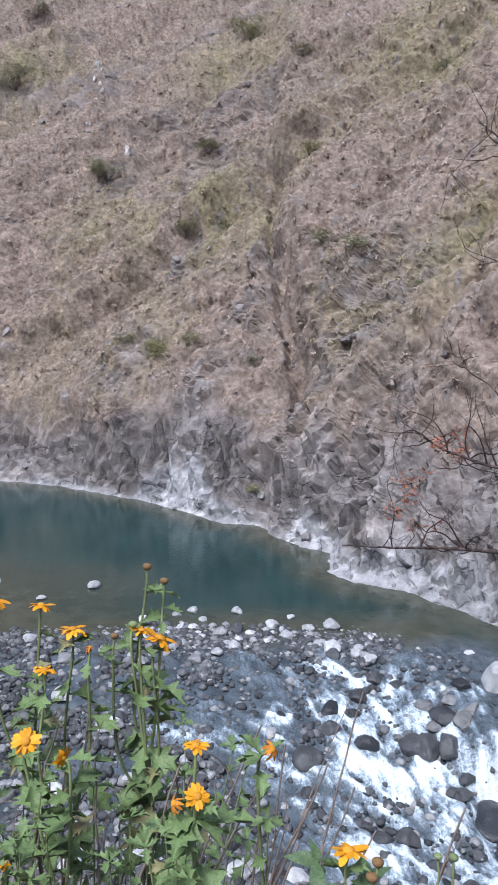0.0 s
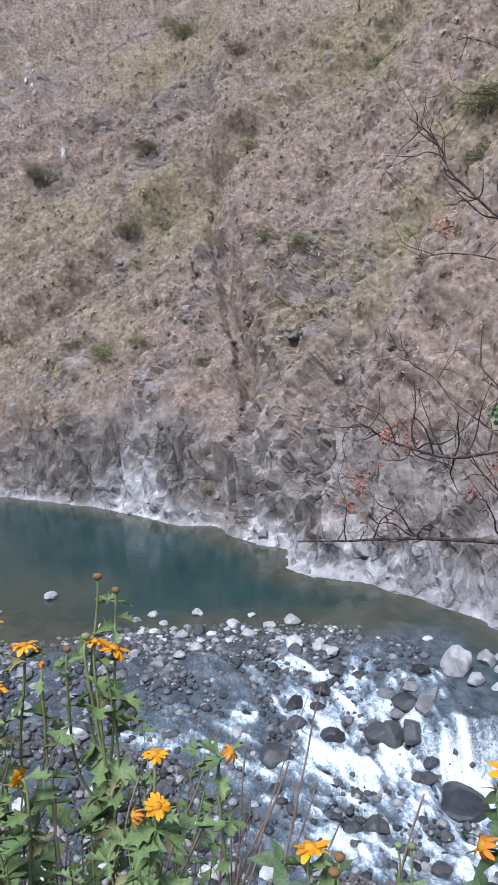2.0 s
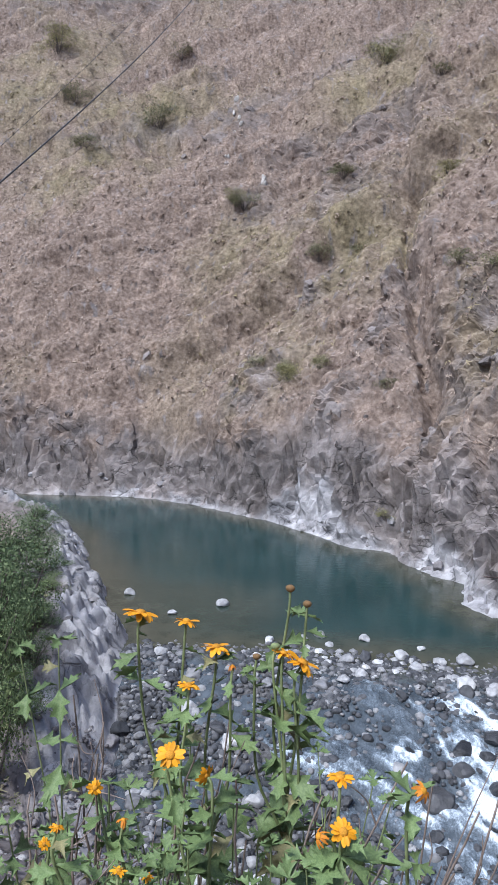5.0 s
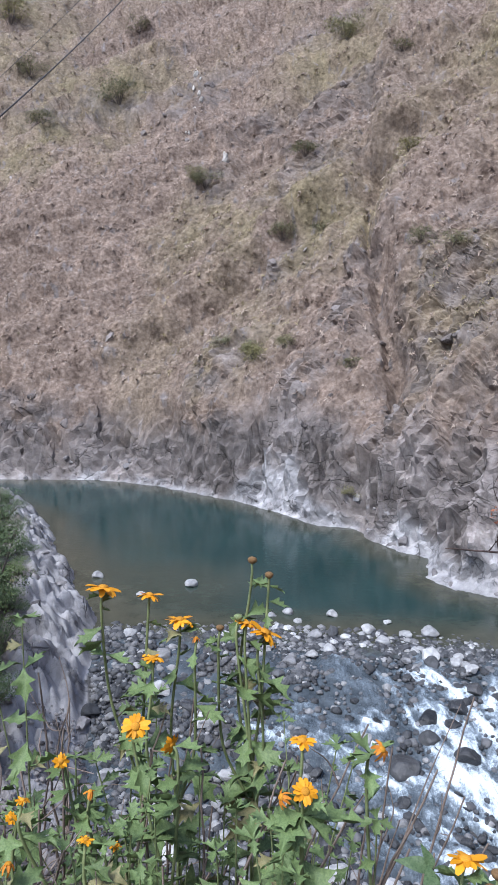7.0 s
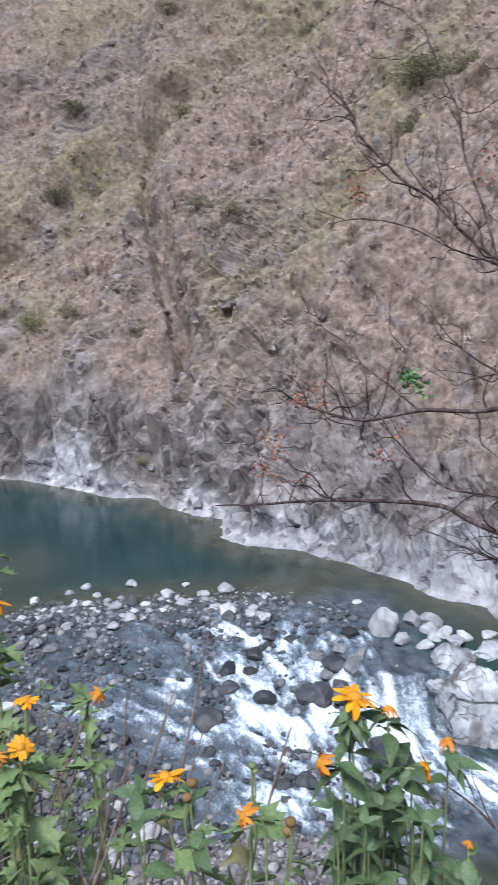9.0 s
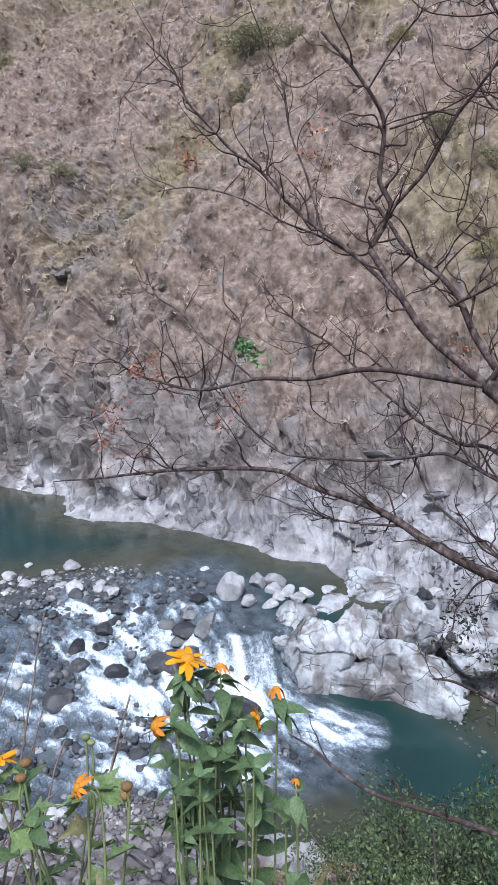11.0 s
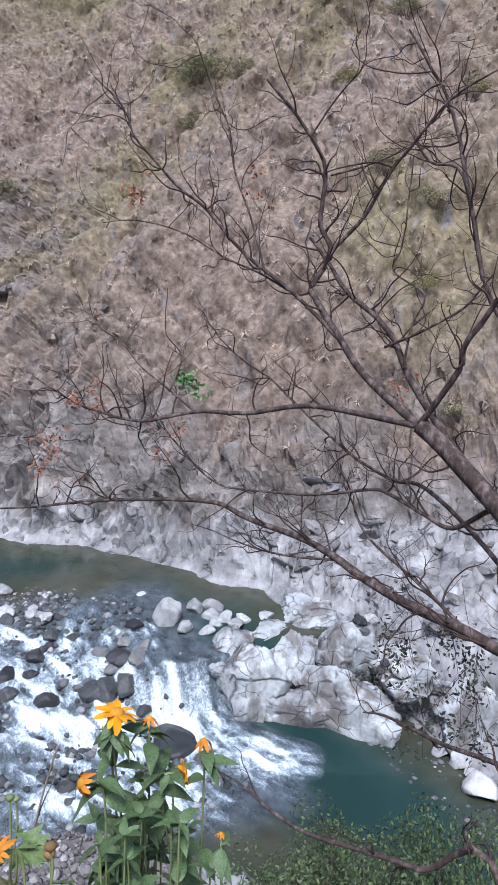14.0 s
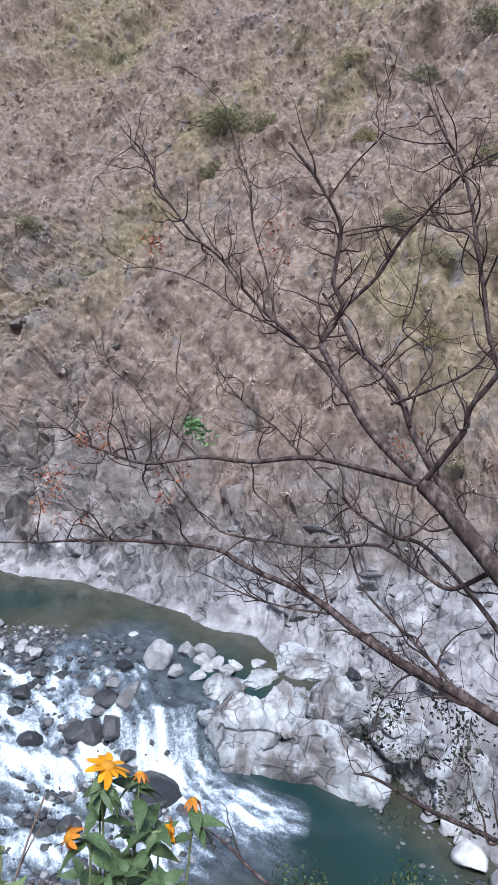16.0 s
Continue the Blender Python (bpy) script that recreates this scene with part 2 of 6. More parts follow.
def ground(x, y):
    """Height of the ground, and how far up the far hill, the near bank and the bed a point lies."""
    x, y = np.asarray(x, float), np.asarray(y, float)
    wx = x + 0.35 * fbm(x * 0.8, y * 0.8, 3.1, 3)
    wy = y + 0.35 * fbm(x * 0.8, y * 0.8, 8.4, 3)
    f, n, inside = to_line(wx, wy, FAR_BANK), to_line(wx, wy, NEAR_BANK), in_river(wx, wy)
    wl = water_level(x, y)
    # the bed: gravel bar and rapids shallow, pools deep
    shallow = smooth(21.5, 18.5, y) * smooth(9.0, 10.5, y + 0.35 * np.maximum(x - 3, 0)) * smooth(6.4, 5.4, x)
    left = smooth(-2.0, -4.5, x) * smooth(27, 22, y)
    bed = wl - 0.12 - 1.6 * smooth(0.1, 2.5, np.minimum(f, n)) * (1 - np.maximum(shallow, 0.6 * left))
    bar = smooth(2.2, -1.5, x + 0.25 * (y - 14)) * smooth(18.8, 17.4, y) * smooth(9, 10, y)
    bed = bed + bar * (0.10 + 0.16 * fbm(x * 0.7, y * 0.7, 1.0, 3))
    bed = bed + 0.05 * fbm(x * 2.5, y * 2.5, 5.0, 3)
    # the far side: scoured rock at the water, then a steep dry hill, with a wide shelf downstream
    shelf = smooth(19, 12.5, y) * smooth(6, 9, x)
    foot = 0.5 + 4.2 * shelf
    up = np.maximum(f - foot, 0)
    cliff = smooth(6, -2, x)
    b_big, own, _ = blocks(wx * 0.42 + 0.15 * wy, wy * 0.42, 21)
    b_mid, _, _ = blocks(wx * 1.15, wy * 1.15 + 0.3 * wx, 31)
    b_fine, _, _ = blocks(wx * 3.1, wy * 3.1, 41)
    fc = np.maximum(f + (0.9 * own + 0.45 * b_mid) * smooth(0.25, 1.4, f) * (1 - shelf), 0.3 * f)
    rock = (1.1 + 1.7 * cliff - 0.5 * shelf) * smooth(0, 1.2 + 0.9 * cliff, fc) + 0.28 * np.minimum(f, foot + 2) * shelf
    _, _, r1 = blocks(wx * 0.75, wy * 0.75, 51)
    _, _, r2 = blocks(wx * 1.9, wy * 1.9, 61)
    domes = 0.55 * (1 - 2.2 * r1 * r1) + 0.22 * (1 - 2.2 * r2 * r2) - 0.45
    hill = 1.12 * up - 0.30 * np.maximum(up - 60, 0) - 0.62 * np.maximum(up - 120, 0)
    band = smooth(0, 0.8, f) * (0.5 + 0.5 * smooth(30, 3, up))
    swell = smooth(2, 25, up)
    patchy = smooth(-0.15, 0.35, fbm(x * 0.16, y * 0.16, 12.0, 3))
    crag = band * (0.35 + 0.65 * np.maximum(patchy, smooth(7, 2, up))) * (1 - 0.8 * shelf)
    rough = crag * (0.18 * b_big + 0.16 * b_mid + 0.07 * b_fine + 0.25 * fbm(x * 1.1, y * 1.1, 6.0, 5, ridged=True))
    rough = rough + shelf * smooth(0, 0.5, f) * (0.55 * domes + 0.34 * b_mid + 0.15 * b_fine + 0.25 * b_big)
    rough = rough + swell * (2.6 * fbm(x * 0.075, y * 0.075, 9.0, 4) + 1.3 * fbm(x * 0.3, y * 0.3, 4.0, 4, ridged=True))
    rough = rough + smooth(1, 6, up) * 0.35 * fbm(x * 1.3, y * 1.3, 14.0, 4)
    edge = spur_edge(y)
    gully = np.exp(-((x - edge + 0.3) / 0.42) ** 2) * smooth(1, 4, up) * smooth(26, 13, up)
    spur = smooth(-0.5, 1.1, x - edge) * np.exp(-(np.maximum(x - edge - 1.0, 0) / 5.0) ** 2) * smooth(0.2, 5, up) * smooth(46, 16, up)
    second = np.exp(-((x + 17 + 0.25 * (y - 40)) / 5.0) ** 2) * smooth(14, 40, up)
    far = wl * (1 - smooth(0, 6 - 4.8 * shelf, f)) + rock + hill + rough - 1.3 * gully + 2.2 * spur - 4.0 * second
    # the near side: a rock rim, then a bank up to the path the viewer stands on
    rim_w = smooth(-3, -7, x)
    rim = (0.9 + 0.15 * rim_w) * smooth(0, 1.4 + 0.5 * rim_w, n)
    toe = smooth(-2.5, -0.5, x) * smooth(5.0, 3.0, x)
    bank = np.clip(n - (1.8 + 1.8 * rim_w + 0.75 * toe), 0, 8.3 - 1.4) * 0.83
    top = 6.45
    near = np.minimum(wl * (1 - smooth(0, 5, n)) + rim + bank, top + 0.02 * n)
    near = near + 0.45 * np.maximum(n - 15, 0) * smooth(15, 25, n) - 0.2 * np.maximum(n - 110, 0)
    stone = smooth(0, 0.6, n) * smooth(5.5, 3.0, n)
    _, _, r3 = blocks(wx * 4.4, wy * 4.4, 63)
    near = near + smooth(0, 0.4, n) * smooth(3.0, 1.4, n) * rim_w * (0.36 * (1 - 2.2 * r2 * r2) + 0.17 * (1 - 2.2 * r3 * r3))
    near = near + stone * (0.20 * b_mid + 0.08 * b_fine + 0.22 * fbm(x * 1.3, y * 1.3, 7.0, 5, ridged=True))
    near = near + smooth(0.5, 3, n) * 0.12 * fbm(x * 2.0, y * 2.0, 11.0, 3) * smooth(9.2, 8, n)
    z = np.where(inside, bed, np.where(f < n, far, near))
    return z, np.where(inside, -1.0, np.where(f < n, f, -2.0)), np.where(inside | (f < n), -1.0, n)


# ---- materials of the land ----
def land_material():
    m = material("hill_rock_and_dry_grass", 0.95, spec=0.2)
    k = Nodes(m)
    n_big = k.noise(0.09, 4)
    n_mid = k.noise(0.55, 5)
    n_fine = k.noise(4.0, 6, 0.65)
    up = k.attr("up")
    streak = k.noise(1.0, 5, 0.6, stretch=(1.6, 1.6, 0.45))
    rock = k.ramp(k.noise(1.5, 8, 0.64), [(0.30, (0.100, 0.086, 0.083)), (0.46, (0.205, 0.181, 0.174)), (0.60, (0.285, 0.255, 0.246)), (0.76, (0.48, 0.44, 0.425))])
    scoured = k.ramp(k.noise(1.6, 8, 0.58), [(0.30, (0.19, 0.187, 0.196)), (0.46, (0.325, 0.318, 0.331)), (0.60, (0.43, 0.421, 0.435)), (0.76, (0.58, 0.57, 0.585))])
    dry = k.ramp(n_fine, [(0.30, (0.105, 0.074, 0.060)), (0.45, (0.172, 0.130, 0.106)), (0.58, (0.250, 0.195, 0.162)), (0.74, (0.365, 0.303, 0.256))])
    green = k.ramp(n_fine, [(0.3, (0.100, 0.085, 0.051)), (0.52, (0.196, 0.166, 0.100)), (0.76, (0.312, 0.266, 0.164))])
    grass = k.mix(k.attr("green"), dry, green)
    grass = k.mix(1.0, grass, k.ramp(k.noise(0.9, 5, 0.6, stretch=(1.5, 1.0, 0.35)), [(0.32, (0.72, 0.70, 0.69)), (0.52, (1.0, 1.0, 1.0)), (0.70, (1.22, 1.20, 1.17))]), "MULTIPLY")
    height = k.math("ADD", up, k.math("MULTIPLY", k.math("SUBTRACT", n_mid, 0.5), 3.2))
    col = k.mix(k.span(height, -0.35, 0.45), scoured, rock)
    above = k.math("ADD", height, k.math("MULTIPLY", k.math("SUBTRACT", n_big, 0.5), 6.0))
    cover = k.math("MULTIPLY", k.span(above, 1.7, 3.9), k.span(streak, 0.30, 0.42))
    stony = k.math("MULTIPLY", k.attr("bare"), k.span(n_mid, 0.40, 0.58))
    cover = k.math("MULTIPLY", cover, k.math("SUBTRACT", 1.0, k.math("MULTIPLY", stony, k.span(up, 4.0, 8.0, 1.0, 0.8))))
    col = k.mix(cover, col, grass)
    shade = k.span(k.attr("tone"), -0.8, 0.8, 0.62, 1.16)
    joint, own = k.joints(0.75, 2.2, 0.25)
    faint = k.math("MULTIPLY", k.math("MULTIPLY", shade, own), joint)
    col = k.mix(k.math("SUBTRACT", 1.0, cover), col, k.mix(1.0, col, faint, "MULTIPLY"))
    pebbles = k.ramp(k.noise(9.0, 5, 0.7), [(0.3, (0.035, 0.035, 0.037)), (0.5, (0.085, 0.083, 0.085)), (0.72, (0.20, 0.195, 0.195))])
    col = k.mix(k.attr("bed"), col, pebbles)
    nb = k.bump(k.noise(2.2, 8, 0.60), 0.35, 0.14)
    bare = k.math("SUBTRACT", 1.0, cover)
    nb = k.bump(k.math("MULTIPLY", k.math("SUBTRACT", own, 1.0), bare), 0.6, 0.5, nb)
    nb = k.bump(k.math("MULTIPLY", k.math("SUBTRACT", joint, 1.0), bare), 0.6, 0.08, nb)
    nb = k.bump(k.noise(9.0, 5, 0.65), 0.4, 0.04, nb)
    k.done(col, 0.95, nb)
    return m


LAND = land_material()

# ---- the ground: one sheet round the viewer, out to the horizon ----
az = np.radians(np.concatenate([np.arange(-52, 34, 0.19), np.arange(34, 308, 4.0)]))
rad = np.concatenate([[0.25], np.geomspace(0.6, 16, 190), np.linspace(16.1, 60, 520), np.linspace(60.3, 150, 230), np.geomspace(153, 3500, 30)])
AZ, RAD = np.meshgrid(az, rad)
GX, GY = -np.sin(AZ) * RAD, np.cos(AZ) * RAD
GZ, G_FAR, G_NEAR = ground(GX, GY)


def relief(x, y, z, f):
    """How far the far side's rock stands out of the slope: jointed blocks, thickest near the water and on bare crags."""
    u = 0.6 * x - 0.8 * y + 0.5 * fbm(x * 0.5, y * 0.5, z * 0.5, 3)
    w = z + 0.25 * u + 0.5 * fbm(x * 0.5, y * 0.5, z * 0.5 + 9, 3)
    shelf = smooth(19, 12.5, y) * smooth(6, 9, x)
    v = u - 0.42 * w
    low = smooth(5.6, 3.2, z + 2.0 * fbm(x * 0.25, y * 0.25, 3.0, 2)) * (1 - 0.4 * shelf * smooth(6.5, 4.5, f))
    crags = smooth(0.26, 0.50, fbm(v * 0.11, w * 0.13, 2.0, 4)) * smooth(140, 60, z)
    off = x - spur_edge(y)
    spur = smooth(-0.2, 0.8, off) * smooth(9, 5, off) * smooth(19, 8, z) * smooth(-0.35, 0.15, fbm(v * 0.4, w * 0.25, 4.0, 3))
    knobs = np.zeros_like(z)
    for kx, ky, kr in ((0.85, 38.3, 1.5), (1.57, 41.8, 1.4), (-3.9, 45.2, 1.3), (7.3, 35.8, 1.4), (-1.8, 36.2, 1.2), (-7.0, 40.6, 1.7), (-13.5, 65.0, 1.8), (-9.3, 54.4, 1.4)):
        knobs = np.maximum(knobs, np.exp(-((x - kx) ** 2 + (y - ky) ** 2) / kr ** 2))
    flat = 1 - 0.5 * shelf * smooth(6.5, 4.5, f)
    mask = flat * smooth(0.05, 0.6, f) * np.maximum.reduce([low, 0.6 * crags, 0.8 * spur, knobs])
    a, own, _ = blocks(u * 0.36, w * 0.22, 71, 0.9)
    b, _, _ = blocks(u * 1.0, w * 0.62 + 0.3 * u, 81, 0.9)
    c, _, _ = blocks(u * 2.7, w * 2.0 - 0.5 * u, 91, 0.9)
    e, own_b, _ = blocks(u * 1.6 + 0.4 * w, w * 1.1, 97, 0.9)
    d = mask * (0.24 * a + 0.26 * b + 0.24 * e + 0.22 * c + 0.28 * fbm(v * 1.5, w * 0.9, 5.0, 5, ridged=True)) * (1 - 0.35 * smooth(4, 9, x))
    d = d + low * smooth(0.3, 1.2, f) * (0.75 - 0.6 * smooth(2, 6, x)) * fbm(u * 0.5 - 0.06 * w, w * 0.08, 7.0, 3, ridged=True)
    d = d + 0.30 * smooth(-0.2, 0.8, off) * smooth(16, 9, off) * smooth(24, 10, z) * smooth(0.8, 2.5, z) * fbm(v * 1.6, w * 0.22, 15.0, 4, ridged=True)
    rills = smooth(2, 9, z) * (1.7 * fbm(v * 0.20, w * 0.03, 3.0, 3, ridged=True) + 0.6 * fbm(v * 0.65, w * 0.10, 6.0, 3, ridged=True))
    tone = flat * (0.55 * own + 0.45 * own_b)
    _, _, r1 = blocks(u * 1.15, w * 0.95, 57)
    _, _, r2 = blocks(u * 2.7, w * 2.3, 58)
    hummocks = (0.30 * (1 - 2.4 * r1 * r1) + 0.14 * (1 - 2.4 * r2 * r2)) * (1 - 0.7 * mask)
    lumps = smooth(3, 7, z) * (hummocks + 0.22 * fbm(u * 0.8, w * 0.8, 6.0, 4) + 0.6 * fbm(v * 0.22, w * 0.12, 8.0, 3, ridged=True))
    return d + lumps + rills + 0.7 * knobs, np.maximum(mask, 0), tone


# olive patches on the hill: place and radius
OLIVE_PATCHES = [(0.2, 62.3, 3.5), (-2.4, 47.5, 3.0), (-6.0, 49.5, 2.5), (-10, 51.5, 2.5), (1.3, 45.7, 2.0), (-5.4, 41.3, 2.2), (-7.1, 41.1, 1.5), (10.4, 32.8, 2.0),
                 (13.6, 51.5, 3.8), (16, 37.2, 2.0), (19.6, 39.4, 2.5), (19.8, 30.6, 1.8), (27.4, 37.2, 3.0), (16.2, 21.1, 1.6), (5.6, 35.0, 1.8), (16.3, 18.2, 1.5),
                 (-20, 65, 4.0), (-30, 67, 4.5), (-26, 60, 3.5), (-35, 74, 6.0)]


def green_at(x, y):
    """How olive the grass is: 0 dry, 1 green."""
    x, y = np.asarray(x, float), np.asarray(y, float)
    m = np.zeros(x.shape)
    for cx, cy, r in OLIVE_PATCHES:
        m = np.maximum(m, np.exp(-((x - cx) ** 2 + (0.8 * (y - cy)) ** 2) / (1.3 * r) ** 2))
    return 0.8 * np.clip(m * (0.9 + 0.9 * fbm(x * 0.5, y * 0.5, 41.0, 3)) + 0.55 * fbm(x * 0.16, y * 0.16, 43.0, 3) - 0.05, 0, 1)


on_far = G_FAR >= 0
OUT, BARE, TONE = np.zeros_like(GZ), np.zeros_like(GZ), np.zeros_like(GZ)
OUT[on_far], BARE[on_far], TONE[on_far] = relief(GX[on_far], GY[on_far], GZ[on_far], G_FAR[on_far])
SX, SY, SZ = GX - 0.66 * OUT, GY - 0.48 * OUT, GZ + 0.45 * OUT
TOE = smooth(-3.5, -1.0, GX) * smooth(4.5, 3.0, GX) * smooth(0.8, 2.2, GY)
pale_top = 0.10 + 1.0 * fbm(GX * 0.45, GY * 0.45, 31.0, 3) + 1.8 * np.exp(-((GX + 3.2) / 2.2) ** 2) + 0.8 * smooth(1.2, 3.0, GX) + 0.7 * smooth(4, 9, GX) + 0.6 * smooth(19, 12.5, GY) * smooth(6, 9, GX)
up = np.where(G_FAR >= 0, GZ - pale_top + 0.35 * np.maximum(G_FAR - 3.2, 0) * smooth(6, 9, GX), np.where(G_NEAR >= 0, np.where(GX < -3.6, (G_NEAR - 1.7) * 1.6, G_NEAR * 0.75 - 2.3) * (1 - TOE) + 0.2 * TOE, -1.0))
up = np.where((G_FAR >= 0) & (up > 0), up * (1 + 0.9 * smooth(5, 10, GX)), up)
GREEN = green_at(GX, GY)
bed_mask = ((G_FAR < 0) & (G_NEAR < 0)).astype(float)
land = grid_object("ground", SX, SY, SZ, LAND, {"up": up, "bed": bed_mask, "bare": BARE, "tone": TONE, "green": GREEN}, closed=True)
face_far = (on_far & (BARE > 0.3))[:-1].ravel()
land.data.polygons.foreach_set("use_smooth", ~face_far)
tagged(land, "steep valley sides of grey scoured rock, dry brown grass and a stony river bed", "ground", kind="structure")


# ---- water ----
def water_material():
    m = material("river_water", 0.05, spec=0.5)
    k = Nodes(m)
    d, foam, race = k.attr("depth"), k.attr("foam"), k.attr("race")
    deep = k.ramp(k.noise(0.35, 3), [(0.3, (0.012, 0.036, 0.036)), (0.7, (0.020, 0.050, 0.049))])
    shoal = k.ramp(k.noise(1.5, 5), [(0.3, (0.040, 0.046, 0.034)), (0.7, (0.075, 0.076, 0.056))])
    still = k.mix(k.span(d, 0.2, 1.5), shoal, deep)
    fine = k.noise(6.5, 7, 0.72, stretch=(1.25, 0.75, 1.0), distort=1.2)
    v = k.math("ADD", foam, k.math("MULTIPLY", k.math("SUBTRACT", fine, 0.5), k.span(foam, 0.0, 0.35, 0.5, 1.6)))
    v = k.math("ADD", v, k.math("MULTIPLY", k.math("SUBTRACT", k.noise(26.0, 4, 0.6), 0.5), 0.6))
    f = k.math("MULTIPLY", k.span(v, 0.06, 0.68), race)
    # broken water: the sky's grey-blue reflection is mixed into its base colour
    broken_sky = k.ramp(k.noise(3, 4), [(0.3, (0.036, 0.046, 0.056)), (0.7, (0.110, 0.130, 0.150))])
    white = k.ramp(v, [(0.08, (0.075, 0.095, 0.12)), (0.32, (0.17, 0.21, 0.255)), (0.56, (0.34, 0.40, 0.46)), (0.80, (0.58, 0.64, 0.69)), (1.0, (0.80, 0.83, 0.85))])
    col = k.mix(f, k.mix(race, still, broken_sky), white)
    ripple = k.math("MULTIPLY", k.noise(3.4, 4, 0.55, stretch=(1, 1.5, 1)), 0.085)
    chop = k.math("MULTIPLY", k.noise(4.0, 6, 0.62, stretch=(1.3, 0.7, 1)), k.math("MULTIPLY", race, 1.0))
    nb = k.bump(k.math("ADD", ripple, chop), 0.85, 0.10)
    k.done(col, k.math("ADD", k.math("MULTIPLY", f, 0.6), k.math("MULTIPLY_ADD", race, 0.14, 0.04)), nb)
    k.b.inputs["IOR"].default_value = 1.33
    return m


WATER = water_material()
# courses of the rapids: points, half width, whiteness
STREAMS = [([(1.55, 16.9), (2.5, 16.2), (3.1, 15.6), (3.1, 14.9), (3.25, 14.0), (3.1, 13.5), (3.5, 13.0), (4.0, 12.0), (4.4, 11.2), (4.7, 10.2)], 0.44, 0.74),
           ([(3.95, 16.3), (3.5, 15.7), (3.15, 14.9)], 0.34, 0.75), ([(-3.4, 14.7), (-2.2, 14.7), (-0.5, 14.2), (0.7, 13.6), (1.3, 13.4), (2.2, 12.9), (3.2, 12.4)], 0.27, 0.68),
           ([(-1.05, 15.5), (-0.4, 14.9), (0.9, 14.3), (1.6, 14.1), (2.3, 13.5)], 0.24, 0.55), ([(1.5, 15.1), (1.6, 14.1), (2.2, 13.6)], 0.26, 0.6),
           ([(-0.4, 17.6), (0.4, 17.1), (1.2, 16.3), (1.5, 15.1)], 0.22, 0.55), ([(5.45, 15.6), (5.35, 14.9), (5.2, 14.5)], 0.22, 0.6), ([(4.85, 13.2), (4.75, 12.9), (4.95, 12.5)], 0.24, 1.0),
           ([(5.3, 13.22), (5.35, 13.0), (5.5, 12.3), (5.2, 11.5), (4.9, 10.6)], 0.42, 1.05), ([(5.85, 13.2), (5.95, 12.6), (5.7, 11.8)], 0.30, 1.05),
           ([(5.7, 11.9), (6.4, 11.3), (7.0, 10.8)], 0.66, 0.85), ([(2.2, 12.6), (3.0, 11.7), (3.6, 10.8)], 0.3, 0.62)]
SWIRLS = [(2.35, 13.5, 0.6, 0.85), (3.3, 13.15, 0.8, 1.05), (4.05, 12.2, 0.55, 0.95), (4.7, 11.2, 0.75, 0.98), (3.7, 10.8, 0.5, 0.75), (5.5, 12.35, 0.85, 1.25), (6.5, 11.3, 0.8, 0.95)]
RAPID_ROCKS = [(3.68, 13.95, 0.95), (3.08, 11.86, 0.62), (1.22, 12.92, 0.48), (2.53, 11.88, 0.60), (3.92, 10.77, 0.55), (1.95, 14.64, 0.66), (1.96, 15.15, 0.70),
               (2.65, 15.58, 0.72), (1.33, 13.84, 0.92), (5.05, 15.5, 0.72), (2.44, 15.05, 0.5), (2.55, 14.15, 0.78), (0.75, 15.0, 0.45), (4.53, 13.2, 0.55), (2.3, 12.2, 0.4)]


def foam_at(x, y):
    s = np.zeros(np.shape(x))
    for line, w, g in STREAMS:
        s = np.maximum(s, 0.68 * g * np.exp(-(to_line(x, y, line) / (1.15 * w)) ** 2))
    for cx, cy, r, g in SWIRLS:
        s = np.maximum(s, 0.84 * g * np.exp(-((x - cx) ** 2 + (y - cy) ** 2) / r ** 2))
    base = 0.14 * smooth(18.0, 16.5, y) * smooth(9.3, 10.8, y) * smooth(6.0, 5.2, x) * smooth(-3.5, 0.5, x)
    base = base + 0.37 * smooth(17.0, 14.0, y) * smooth(0.6, 2.4, x) * smooth(5.1, 4.5, x) * smooth(10.0, 11.5, y)
    return np.maximum(s, base)


def flow(x, y):
    """The direction in which the water runs."""
    u, v = np.full(np.shape(x), 0.02), np.full(np.shape(x), -0.06)
    for line, w, _ in STREAMS:
        for (ax, ay), (bx, by) in zip(line[:-1], line[1:]):
            d = to_line(x, y, [(ax, ay), (bx, by)])
            k = np.exp(-d / (1.5 * w)) / math.hypot(bx - ax, by - ay)
            u, v = u + k * (bx - ax), v + k * (by - ay)
    n = np.hypot(u, v)
    return u / n, v / n


def streaks(x, y, reach, scale):
    """Noise drawn out along the flow, about -1 to 1."""
    u, v = flow(x, y)
    total = 0.0
    for s in np.linspace(-reach, reach, 11):
        total = total + fbm((x + s * u) * scale, (y + s * v) * scale, 5.0 + scale, 2)
    return np.clip(total / (2.6 * np.std(total)), -1, 1)


